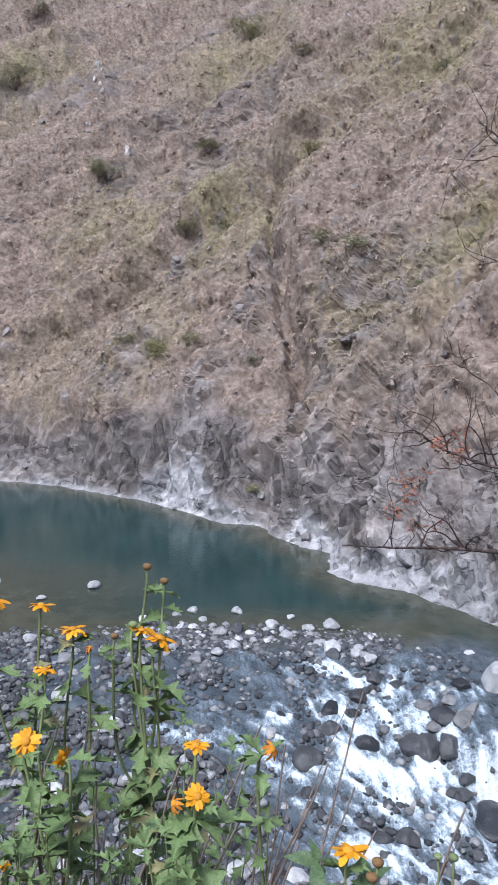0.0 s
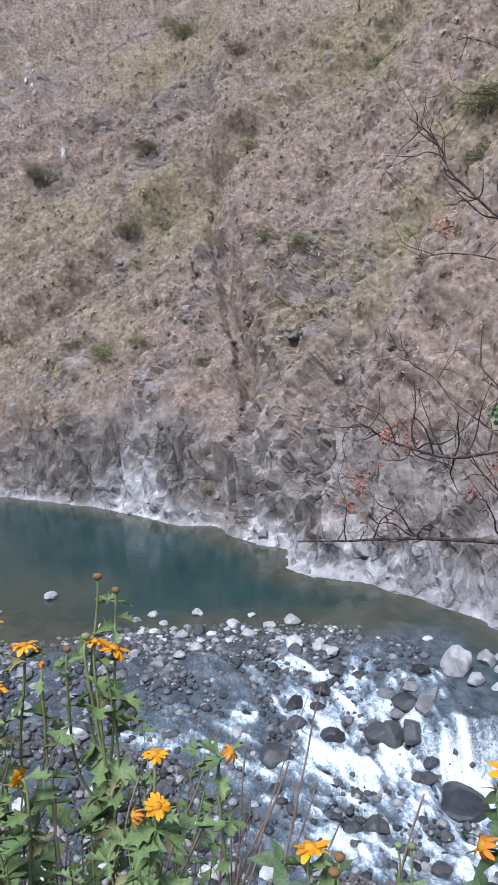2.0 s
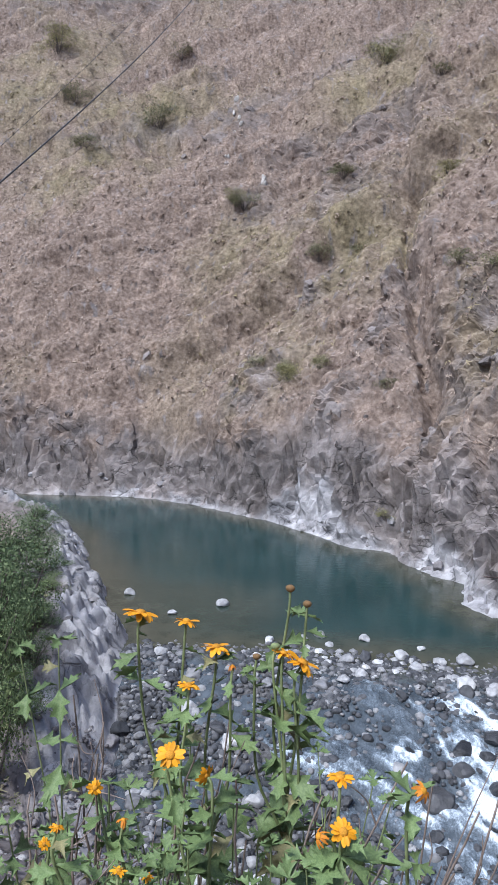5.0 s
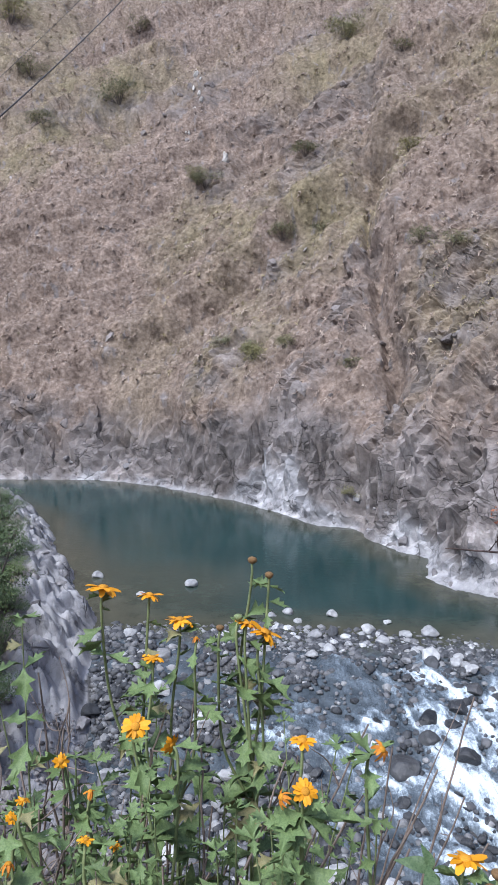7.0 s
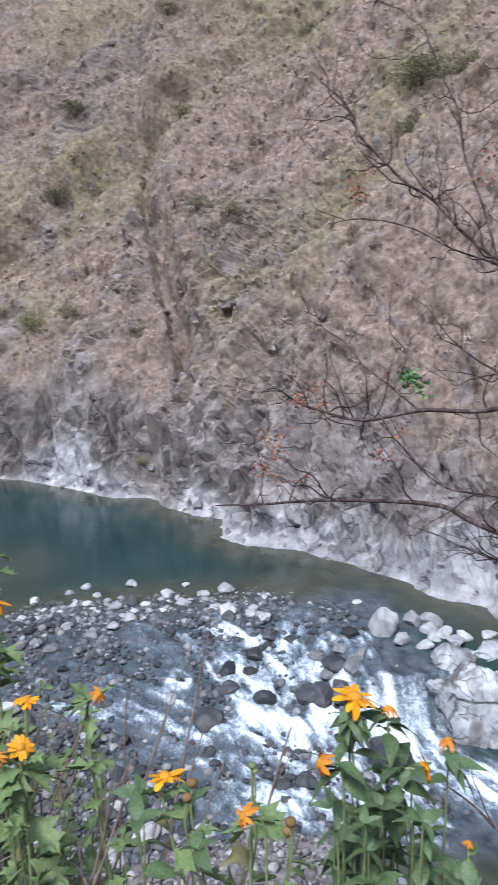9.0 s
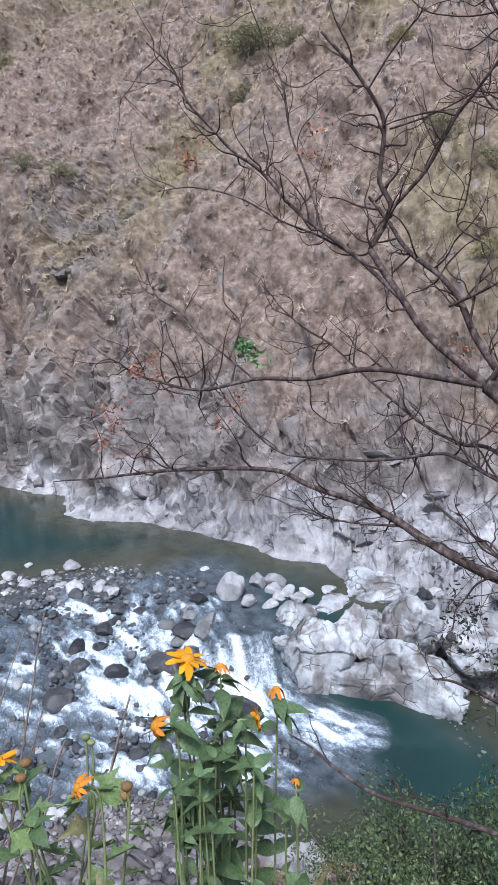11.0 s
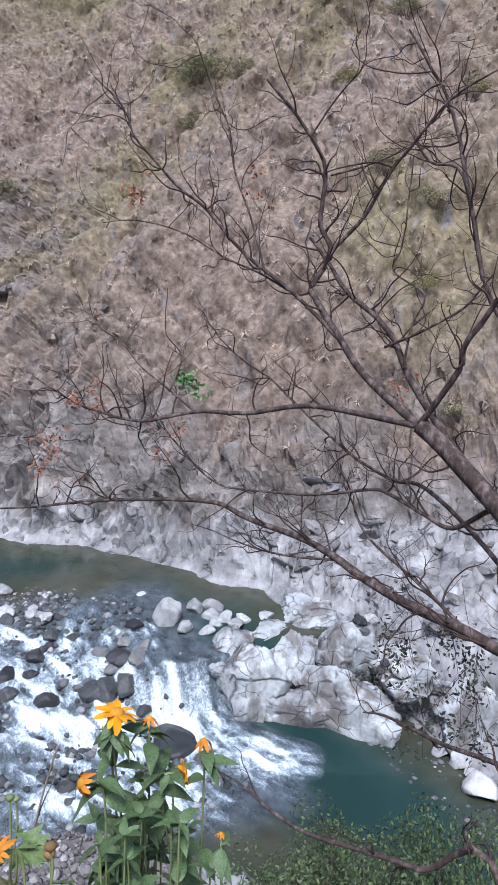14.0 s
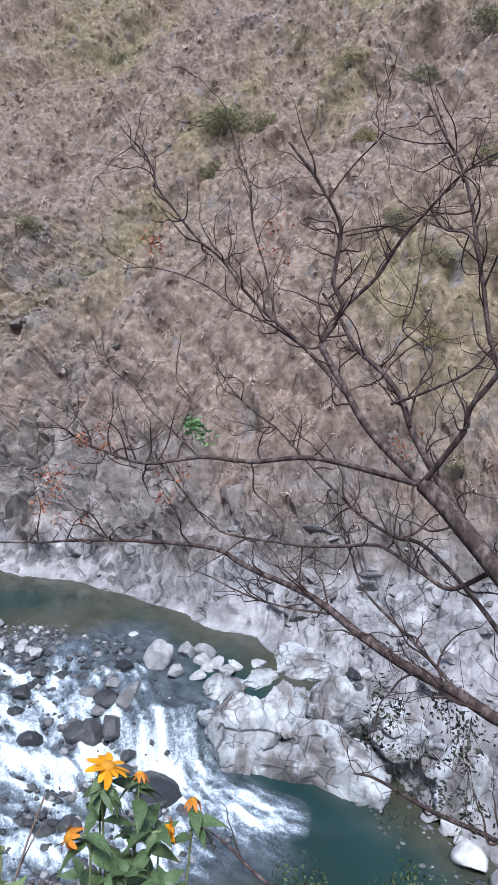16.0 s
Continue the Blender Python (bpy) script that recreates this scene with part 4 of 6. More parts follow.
def crop_out(count, where, weight, lo, hi, mat, name, label, group, tall=(0.7, 1.4), side=1.0):
    w = (where * weight * RAD * np.gradient(rad)[:, None]).ravel()
    for k in CRAG_RNG.choice(w.size, count, p=w / w.sum(), replace=False):
        s = float(np.clip(CRAG_RNG.lognormal(math.log((lo * hi) ** 0.5), 0.4), lo, hi))
        ob = new(name, stone_mesh(10 + int(CRAG_RNG.integers(8)), mat))
        into = 0.27 * s
        ob.matrix_world = pose(float(SX.ravel()[k]) + 0.66 * into * side, float(SY.ravel()[k]) + 0.48 * into * side, float(SZ.ravel()[k]) - 0.35 * into, CRAG_RNG.uniform(-30, 30), CRAG_RNG.uniform(-30, 30), CRAG_RNG.uniform(0, 360)) @ Matrix.Diagonal((s, s, s * CRAG_RNG.uniform(*tall), 1))
        tagged(ob, label, "rock", group)


SEEN = (np.degrees(AZ) > -50) & (np.degrees(AZ) < 32) & (RAD < 75)
LOW = on_far & SEEN & (GZ < 1.6) & (G_FAR > 0.1) & (GX < 9.0)
crop_out(70, LOW, np.exp(-np.maximum(GZ, 0) / 0.7), 0.35, 1.1, LOW_CRAG, "bank_rock", "pale grey jointed rock cropping out above the waterline", "rocks along the far bank")
crop_out(80, on_far & SEEN & (GX > 9.2) & (GX < 15) & (GZ > 0.3) & (GZ < 2.9) & (GY > 6), np.ones_like(GZ), 0.6, 1.6, LOW_CRAG, "bank_rock", "low grey slab of jointed rock cropping out of the pale bank", "rocks along the far bank", (0.3, 0.55))
crop_out(30, on_far & SEEN & (GZ > 3.0) & (GZ < 9.0) & (GX < 14), BARE + 0.02, 0.5, 1.3, HIGH_CRAG, "crag", "mauve-grey weathered crag standing out of the dry grass", "crags on the hillside")
crop_out(60, on_far & SEEN & (GZ > 8.0) & (GZ < 45), np.clip(BARE, 0, 1) ** 2 + 0.01, 0.4, 1.1, HIGH_CRAG, "crag", "mauve-grey weathered crag standing out of the dry grass", "crags on the hillside", (0.8, 1.4))
crop_out(40, (G_NEAR > 0.1) & (G_NEAR < 2.6) & (GX < -4.4) & (GX > -16) & (RAD < 40), np.ones_like(GZ), 0.35, 0.9, LOW_CRAG, "rim_rock", "grey rounded rock on the rim of the near bank", "rocks of the near rim", (0.5, 0.8), 0.0)



# ---- dry grass and shrubs on the far hill ----
def tuft_material(name, stops):
    m = material(name, 0.9, spec=0.15)
    k = Nodes(m)
    stripes = k.ramp(k.noise(0.9, 5, 0.6, stretch=(1.5, 1.0, 0.35)), [(0.32, (0.76, 0.74, 0.73)), (0.52, (1.0, 1.0, 1.0)), (0.70, (1.18, 1.16, 1.13))])
    k.done(k.mix(1.0, k.ramp(k.island(), stops), stripes, "MULTIPLY"), 0.9)
    return m


TUFT = tuft_material("dry_grass_tuft", [(0.0, (0.165, 0.123, 0.102)), (0.35, (0.225, 0.166, 0.138)), (0.7, (0.300, 0.236, 0.197)), (1.0, (0.425, 0.355, 0.302))])
OLIVE_TUFT = tuft_material("olive_grass_tuft", [(0.0, (0.135, 0.113, 0.066)), (0.5, (0.235, 0.196, 0.116)), (1.0, (0.362, 0.306, 0.192))])


def grass_tufts(name, X, Y, Z, size, mat, label, blades=6, axis=(0, 0, 1)):
    """Fans of blades that share a root and stand round an axis, all in one mesh."""
    n3 = np.array(axis, float) / np.linalg.norm(axis)
    e1 = np.cross((0.3, 1.0, 0.2), n3)
    e1 /= np.linalg.norm(e1)
    e2 = np.cross(n3, e1)
    n = len(X)
    a = RNG.uniform(0, 6.283, (n, blades))
    lean = RNG.uniform(0.4, 1.2, (n, blades))
    h = size[:, None] * RNG.uniform(0.6, 1.1, (n, blades))
    w = size[:, None] * RNG.uniform(0.045, 0.10, (n, blades))
    root = np.stack([X, Y, Z], -1)
    d = np.cos(a)[..., None] * e1 + np.sin(a)[..., None] * e2
    side = np.cos(a)[..., None] * e2 - np.sin(a)[..., None] * e1
    mid = root[:, None] + d * (h * lean * 0.35)[..., None] + n3 * (h * 0.45)[..., None]
    tip = root[:, None] + d * (h * lean * 0.95)[..., None] + n3 * (h * (0.85 - 0.5 * lean))[..., None] + np.array([0, 0, -0.10]) * h[..., None]
    left, right = mid - side * w[..., None], mid + side * w[..., None]
    per = 1 + 3 * blades
    co = np.concatenate([root[:, None], np.stack([left, tip, right], 2).reshape(n, 3 * blades, 3)], 1).reshape(-1, 3)
    base = (np.arange(n) * per)[:, None]
    k = 1 + 3 * np.arange(blades)[None]
    quad = np.stack([np.broadcast_to(base, (n, blades)), base + k, base + k + 1, base + k + 2], -1)
    ob = raw_object(name, co, 4, quad.reshape(-1, 4), mat, shade=False)
    return tagged(ob, label, "grass", kind="stuff")


def hill_places(count, rows, near_bias):
    """Random places on the far hill's surface, from cells of the ground sheet."""
    ok = on_far & (GZ + 3.0 * fbm(GX * 0.09, GY * 0.09, 20.0, 3) + 1.5 * fbm(GX * 0.5, GY * 0.5, 22.0, 3) > 4.3 - 1.6 * smooth(5, 10, GX)) & (RAD > 18) & (RAD < 135) & (np.degrees(AZ) > -52) & (np.degrees(AZ) < 33)
    w = ok * RAD ** near_bias * np.clip(1.15 - 0.95 * BARE, 0.05, 1) * np.clip((GZ - 3.0 + 1.4 * smooth(5, 10, GX)) / 4.0, 0.05, 1)
    w = w * np.gradient(rad)[:, None]
    pick = RNG.choice(w.size, count, p=(w / w.sum()).ravel())
    i, j = np.unravel_index(pick, w.shape)
    i2, j2 = np.clip(i + 1, 0, len(rad) - 1), (j + 1) % len(az)
    t, s = RNG.random(count), RNG.random(count)
    out = []
    for g in (SX, SY, SZ):
        out.append(g[i, j] + t * (g[i2, j] - g[i, j]) + s * (g[i, j2] - g[i, j]))
    return out


hx, hy, hz = hill_places(110000, rad, 0.6)
tall = np.clip(RNG.lognormal(-1.45, 0.38, len(hx)), 0.12, 0.50)
tall = tall * (0.62 + 0.38 * smooth(20, 42, np.hypot(hx, hy)))
olive = RNG.random(len(hx)) < green_at(hx, hy)
grass_tufts("dry_grass", hx[~olive], hy[~olive], hz[~olive] - 0.05, tall[~olive], TUFT, "dry brown and tan grass tufts covering the steep hillside", axis=(-0.5, -0.62, 0.85))
grass_tufts("olive_grass", hx[olive], hy[olive], hz[olive] - 0.05, tall[olive], OLIVE_TUFT, "olive green grass tufts in patches on the hillside", axis=(-0.5, -0.62, 0.85))


def leaf_cloud(rng, centres, radii, count, size, droop=0.3):
    """Small leaf quads gathered in clumps: points and quads."""
    c = rng.integers(len(centres), size=count)
    d = rng.normal(size=(count, 3))
    d /= np.linalg.norm(d, axis=1)[:, None]
    r = radii[c] * rng.uniform(0.35, 1.0, count) ** 0.5
    p = centres[c] + d * r[:, None] * np.array([1, 1, 0.8])
    n = d + rng.normal(size=(count, 3)) * 0.6 + np.array([0, 0, droop])
    n /= np.linalg.norm(n, axis=1)[:, None]
    t = np.cross(n, rng.normal(size=(count, 3)))
    t /= np.linalg.norm(t, axis=1)[:, None]
    b = np.cross(n, t)
    s = size * rng.uniform(0.6, 1.3, count)[:, None]
    co = np.stack([p - t * s, p + b * s * 0.45, p + t * s, p - b * s * 0.45], 1).reshape(-1, 3)
    return co, np.arange(4 * count).reshape(-1, 4)


def leaf_material(name, stops, rough=0.6, by_object=0.35):
    m = material(name, rough, spec=0.3)
    k = Nodes(m)
    a = k.ramp(k.island(), stops)
    tint = k.ramp(k.rand(), [(0.0, (0.75, 0.72, 0.62)), (0.5, (1.0, 1.0, 1.0)), (1.0, (1.25, 1.15, 0.85))])
    k.done(k.mix(by_object, a, tint, "MULTIPLY"), rough)
    k.b.inputs["Subsurface Weight"].default_value = 0.0
    return m


OLIVE = leaf_material("hill_shrub_leaf", [(0.0, (0.100, 0.104, 0.060)), (0.5, (0.175, 0.176, 0.103)), (1.0, (0.275, 0.262, 0.160))], 0.8, 0.9)
BARK = material("grey_bark", 0.9, spec=0.2)
kb = Nodes(BARK)
kb.done(kb.ramp(kb.noise(30, 5, 0.6), [(0.3, (0.060, 0.050, 0.045)), (0.7, (0.17, 0.145, 0.13))]), 0.9, kb.bump(kb.noise(60, 4), 0.5, 0.01))


def tube(points, radii, sides=6):
    """A bent tapered tube: points and quads."""
    P, R = np.asarray(points, float), np.asarray(radii, float)
    T = np.gradient(P, axis=0)
    T /= np.linalg.norm(T, axis=1)[:, None] + 1e-9
    ref = np.where(np.abs(T[:, 2:3]) > 0.9, np.array([[1.0, 0, 0]]), np.array([[0, 0, 1.0]]))
    U = np.cross(T, ref)
    U /= np.linalg.norm(U, axis=1)[:, None] + 1e-9
    V = np.cross(T, U)
    a = np.arange(sides) / sides * 2 * math.pi
    co = P[:, None] + R[:, None, None] * (np.cos(a)[None, :, None] * U[:, None] + np.sin(a)[None, :, None] * V[:, None])
    n = len(P)
    i, j = np.meshgrid(np.arange(n - 1), np.arange(sides), indexing="ij")
    q = np.stack([i * sides + j, i * sides + (j + 1) % sides, (i + 1) * sides + (j + 1) % sides, (i + 1) * sides + j], -1)
    return co.reshape(-1, 3), q.reshape(-1, 4)


def merge(pieces):
    co, q, total = [], [], 0
    for c, f in pieces:
        co.append(c), q.append(f + total)
        total += len(c)
    return np.concatenate(co), np.concatenate(q)


def bend(points, n):
    """A smooth line through points (Catmull-Rom)."""
    P = np.asarray(points, float)
    P = np.concatenate([[2 * P[0] - P[1]], P, [2 * P[-1] - P[-2]]])
    out = []
    for k in range(1, len(P) - 2):
        t = np.linspace(0, 1, n, endpoint=False)[:, None]
        a, b, c, d = P[k - 1:k + 3]
        out.append(0.5 * (2 * b + (c - a) * t + (2 * a - 5 * b + 4 * c - d) * t ** 2 + (3 * b - a - 3 * c + d) * t ** 3))
    return np.concatenate(out + [P[-2:-1]])


def make_shrub(seed, leaves, leaf_size, mat, label, name="shrub", height=0.8, clumps=9, group="hillside shrubs", low=0.25, stem=0.025):
    """A shrub about 1 m wide: stems and a ragged crown."""
    rng = np.random.default_rng(seed)
    root = new(name)
    c = np.stack([rng.uniform(-0.38, 0.38, clumps), rng.uniform(-0.38, 0.38, clumps), rng.uniform(low, 1.0, clumps) * height], 1)
    stems = []
    for p in c:
        mid = p * [0.5, 0.5, 0.45] + rng.normal(size=3) * 0.03
        stems.append(tube(bend([(0, 0, -0.15), mid, p], 4), np.linspace(stem, 0.25 * stem, 9), 5))
    raw_object("branchwork", *merge(stems)[:1], 4, merge(stems)[1], BARK, root)
    co, q = leaf_cloud(rng, c, rng.uniform(0.14, 0.30, clumps), leaves, leaf_size)
    raw_object("crown", co, 4, q, mat, root, shade=False)
    return tagged(root, label, "shrub", group)


def surface(x, y):
    """The finished far surface nearest to a place."""
    k = np.argmin((SX - x) ** 2 + (SY - y) ** 2)
    i, j = np.unravel_index(k, SX.shape)
    return float(SX[i, j]), float(SY[i, j]), float(SZ[i, j])


SHRUBS = [make_shrub(s, 2600, 0.022, OLIVE, "olive green shrub growing on the dry hillside", height=0.6, clumps=16, low=0.05, stem=0.010) for s in (1, 2, 3, 4)]
SPOTS = [(-0.3, 63.1, 3.6), (4.2, 57.6, 1.9), (13.5, 50.3, 1.9), (-20.9, 64.8, 3.6), (-10.8, 53.6, 2.7), (-3.0, 51.7, 2.4), (3.8, 47.0, 2.2),
         (-5.3, 40.1, 1.5), (10.3, 32.4, 1.1), (3.8, 37.1, 1.5), (0.2, 35.3, 1.2), (17.0, 34.5, 1.9), (19.4, 30.5, 1.8), (17.6, 25.7, 1.3), (15.9, 20.7, 1.3),
         (15.0, 17.2, 1.2), (16.2, 18.2, 1.4), (21.1, 26.5, 1.7), (10.5, 31.9, 1.1), (5.0, 35.0, 1.6), (7.6, 30.9, 1.5), (20.0, 20.6, 1.5), (24.3, 26.2, 2.4)]
MORE = [(14.9, 15.0, 1.1), (-31.0, 68.8, 3.2), (-27.7, 62.3, 2.9), (-36.8, 76.7, 4.4), (-11.5, 54.3, 2.2), (-1.7, 47.5, 1.5), (-4.3, 47.2, 2.0), (-5.2, 39.2, 1.8),
        (0.3, 30.6, 0.9), (-21.5, 74.3, 2.8), (14.8, 34.8, 3.0), (15.4, 35.8, 2.6), (14.3, 33.6, 2.2), (-7.3, 41.0, 1.4), (-3.4, 38.4, 1.2)]
for k, (x, y, s) in enumerate(SPOTS + MORE):
    x, y, z = surface(x, y)
    src = SHRUBS[k % 4]
    s = 1.0 * s
    m = pose(x, y, z, 0, 0, RNG.uniform(0, 360)) @ Matrix.Diagonal((s, s, s * RNG.uniform(0.6, 0.95), 1))
    if k < 4:
        src.matrix_basis = m
    else:
        copy_thing(src, Matrix.Identity(4)).matrix_basis = m


# ---- the bare tree beside the path ----
def wood_material(name, stops, bump=0.4):
    m = material(name, 0.85, spec=0.25)
    k = Nodes(m)
    k.done(k.ramp(k.noise(22, 6, 0.65, stretch=(1, 1, 0.5)), stops), 0.85, k.bump(k.noise(70, 5, 0.6), bump, 0.01))
    return m


LIMB_BARK = wood_material("reddish_grey_bark", [(0.32, (0.026, 0.018, 0.017)), (0.5, (0.066, 0.047, 0.043)), (0.68, (0.185, 0.145, 0.135))])
TWIG_BARK = wood_material("dark_twig_bark", [(0.3, (0.026, 0.016, 0.015)), (0.7, (0.085, 0.055, 0.050))])
TREE_RNG = np.random.default_rng(23)


def twigs_along(line, radii, count, reach):
    """Fine curved twigs that leave a limb and turn upward, with side shoots."""
    out = []
    for _ in range(count):
        k = int(TREE_RNG.uniform(0.15, 1.0) * (len(line) - 1))
        p, r = line[k], max(0.0032, min(0.008, 0.65 * radii[k]))
        along = line[min(k + 1, len(line) - 1)] - line[max(k - 1, 0)]
        along = along / (np.linalg.norm(along) + 1e-9)
        d = along * 0.45 + TREE_RNG.normal(size=3) * 0.75 + np.array([-0.1, 0.1, 0.35])
        d /= np.linalg.norm(d)
        length = reach * TREE_RNG.uniform(0.4, 1.35)
        pts, dirn = [p], d
        for s in range(6):
            dirn = dirn + TREE_RNG.normal(size=3) * 0.34 + np.array([0, 0, 0.12])
            dirn /= np.linalg.norm(dirn)
            pts.append(pts[-1] + dirn * length / 6)
        pts = bend(pts, 3)
        out.append(tube(pts, np.linspace(r, 0.0016, len(pts)), 4))
        for _ in range(TREE_RNG.integers(1, 4)):
            q = pts[TREE_RNG.integers(4, len(pts) - 2)]
            e = dirn + TREE_RNG.normal(size=3) * 0.7
            e /= np.linalg.norm(e)
            l2 = length * TREE_RNG.uniform(0.2, 0.5)
            sp = bend([q, q + e * l2 * 0.5 + TREE_RNG.normal(size=3) * 0.012, q + e * l2 + np.array([0, 0, 0.12 * l2])], 4)
            out.append(tube(sp, np.linspace(0.0024, 0.0014, len(sp)), 4))
    return out


tree = new("bare_tree")
tagged(tree, "leafless tree with crooked reddish-grey limbs leaning over the river", "tree")
TRUNK_FOOT = (3.30, 1.45, float(ground(3.30, 1.45)[0]) - 0.2)
tl = bend([TRUNK_FOOT, (3.28, 1.5, 4.6), (3.22, 1.7, 5.6), (3.14, 2.05, 6.65)], 6)
raw_object("trunk", *tube(tl, np.linspace(0.11, 0.052, len(tl)), 12)[:1], 4, tube(tl, np.linspace(0.11, 0.052, len(tl)), 12)[1], LIMB_BARK, tree)


def limb(r0, r1, points, twigs=10, reach=0.55):
    r0, r1 = 0.60 * r0, 1.15 * r1
    line = bend(points, 5)
    line = line + 0.022 * np.stack([fbm(line[:, 2] * 6, line[:, 0] * 6, k * 3.7, 2) for k in range(3)], 1) * np.linspace(0, 1, len(line))[:, None]
    radii = np.linspace(1, 0, len(line)) ** 0.8 * (r0 - r1) + r1
    co, q = tube(line, radii, 8)
    ob = raw_object("limb", co, 4, q, LIMB_BARK, tree)
    if twigs:
        co, q = merge(twigs_along(line, radii, int(1.25 * twigs), reach))
        tagged(raw_object("twig_spray", co, 4, q, TWIG_BARK, ob), kind="stuff")
    return line


limb(0.085, 0.05, [(3.14, 2.05, 6.65), (3.13, 2.33, 6.82), (3.09, 2.54, 6.98), (3.05, 2.87, 7.20), (2.99, 3.09, 7.33)], 2)
limb(0.045, 0.008, [(2.99, 3.09, 7.33), (2.88, 3.49, 7.59), (2.81, 3.68, 7.80), (2.74, 3.92, 8.08), (2.75, 3.97, 8.16), (2.87, 3.94, 8.39), (2.81, 4.01, 8.61), (2.84, 4.00, 8.88), (2.75, 4.07, 9.12), (2.50, 4.23, 9.47)], 16)
limb(0.012, 0.004, [(2.75, 4.07, 9.12), (2.83, 3.96, 9.30), (2.94, 3.76, 9.51)], 3)
limb(0.026, 0.004, [(2.81, 3.68, 7.80), (2.65, 4.03, 8.10), (2.41, 4.37, 8.39), (2.25, 4.64, 8.69), (2.08, 4.79, 8.85), (1.86, 4.92, 9.13), (1.76, 4.96, 9.34), (1.57, 5.02, 9.54)], 18)
limb(0.014, 0.003, [(2.65, 4.03, 8.10), (2.51, 4.28, 8.24), (2.32, 4.48, 8.35), (2.11, 4.66, 8.51), (1.80, 4.82, 8.59), (1.59, 4.94, 8.58)], 10)
limb(0.024, 0.005, [(2.87, 3.94, 8.39), (3.00, 3.76, 8.61), (3.06, 3.61, 8.85), (3.12, 3.46, 9.02), (3.19, 3.26, 9.22), (3.32, 3.01, 9.37)], 8)
limb(0.012, 0.003, [(2.87, 3.99, 8.88), (3.00, 3.83, 8.92), (3.07, 3.64, 8.96), (3.12, 3.46, 9.01)], 3)
limb(0.014, 0.003, [(2.52, 4.21, 8.22), (2.45, 4.33, 8.62), (2.38, 4.43, 8.89), (2.33, 4.49, 9.24), (2.23, 4.57, 9.52), (2.16, 4.58, 9.74)], 8)
limb(0.034, 0.004, [(2.99, 3.09, 7.33), (2.70, 3.58, 7.38), (2.54, 3.80, 7.37), (2.30, 4.04, 7.30), (2.02, 4.28, 7.29), (1.71, 4.49, 7.20), (1.46, 4.68, 7.26), (1.30, 4.78, 7.32), (1.03, 4.96, 7.52)], 20, 0.5)
limb(0.012, 0.003, [(2.02, 4.28, 7.29), (1.92, 4.45, 7.41), (1.75, 4.63, 7.58), (1.64, 4.73, 7.74), (1.50, 4.83, 7.86), (1.44, 4.90, 8.05)], 5, 0.3)
limb(0.010, 0.003, [(1.91, 4.45, 7.42), (2.01, 4.49, 7.65), (1.93, 4.59, 7.83), (1.96, 4.64, 8.12)], 2, 0.25)
limb(0.035, 0.012, [(2.99, 3.09, 7.33), (3.01, 2.97, 7.49), (3.04, 2.84, 7.70), (3.02, 2.79, 7.81), (3.05, 2.71, 7.97), (3.06, 2.62, 8.09)], 4)
limb(0.055, 0.010, [(3.2, 1.9, 6.1), (3.32, 2.58, 6.79), (3.32, 3.00, 7.06), (3.29, 3.22, 7.27), (3.28, 3.55, 7.57), (3.27, 3.78, 7.87), (3.16, 4.05, 8.07), (3.14, 4.31, 8.28), (3.03, 4.47, 8.52)], 18)
limb(0.014, 0.004, [(3.25, 3.58, 7.63), (3.29, 3.57, 7.90), (3.35, 3.53, 8.11), (3.24, 3.74, 8.27), (3.28, 3.69, 8.49), (3.29, 3.65, 8.99)], 8)
limb(0.020, 0.004, [(3.22, 3.75, 7.76), (3.29, 3.44, 7.89), (3.40, 3.21, 8.03), (3.43, 3.03, 8.23)], 6)
limb(0.068, 0.004, [(3.22, 1.65, 5.4), (2.94, 1.77, 6.12), (2.93, 2.07, 6.29), (2.91, 2.26, 6.29), (2.87, 2.49, 6.31), (2.82, 2.84, 6.30), (2.73, 3.22, 6.36), (2.68, 3.49, 6.42), (2.60, 3.75, 6.47), (2.38, 4.14, 6.52), (2.22, 4.35, 6.59), (1.85, 4.72, 6.56), (1.42, 4.99, 6.52), (1.12, 5.20, 6.46), (0.74, 5.34, 6.43)], 24, 0.5)
limb(0.016, 0.003, [(2.71, 3.45, 6.39), (2.53, 3.68, 6.36), (2.41, 3.93, 6.34), (2.24, 4.21, 6.38), (2.04, 4.49, 6.42)], 5, 0.4)
limb(0.020, 0.004, [(2.89, 2.46, 6.30), (2.93, 2.77, 6.36), (2.93, 3.10, 6.45), (2.91, 3.44, 6.56), (2.92, 3.64, 6.74), (2.92, 3.83, 6.94)], 6)
limb(0.030, 0.004, [(3.13, 2.33, 6.82), (3.23, 2.47, 7.0), (3.17, 2.64, 6.91), (3.11, 2.86, 6.74), (3.07, 3.06, 6.77), (3.02, 3.33, 6.83), (2.98, 3.49, 6.83), (2.75, 3.82, 6.74), (2.40, 4.19, 6.71), (2.22, 4.40, 6.75), (2.08, 4.74, 6.97), (1.96, 4.94, 7.20)], 18, 0.5)
limb(0.028, 0.004, [(3.2, 1.95, 6.2), (3.27, 2.71, 6.62), (3.19, 3.20, 6.89), (3.16, 3.50, 6.88), (3.05, 3.74, 6.97), (2.95, 3.97, 7.11), (2.75, 4.39, 7.43), (2.50, 4.66, 7.66), (2.34, 4.86, 7.91)], 18, 0.5)
limb(0.045, 0.006, [(3.25, 1.85, 6.0), (3.78, 2.72, 7.41), (3.81, 3.06, 7.79), (3.77, 3.40, 8.14), (3.78, 3.70, 8.94), (3.73, 3.88, 9.45), (3.55, 4.11, 9.92)], 20, 0.7)
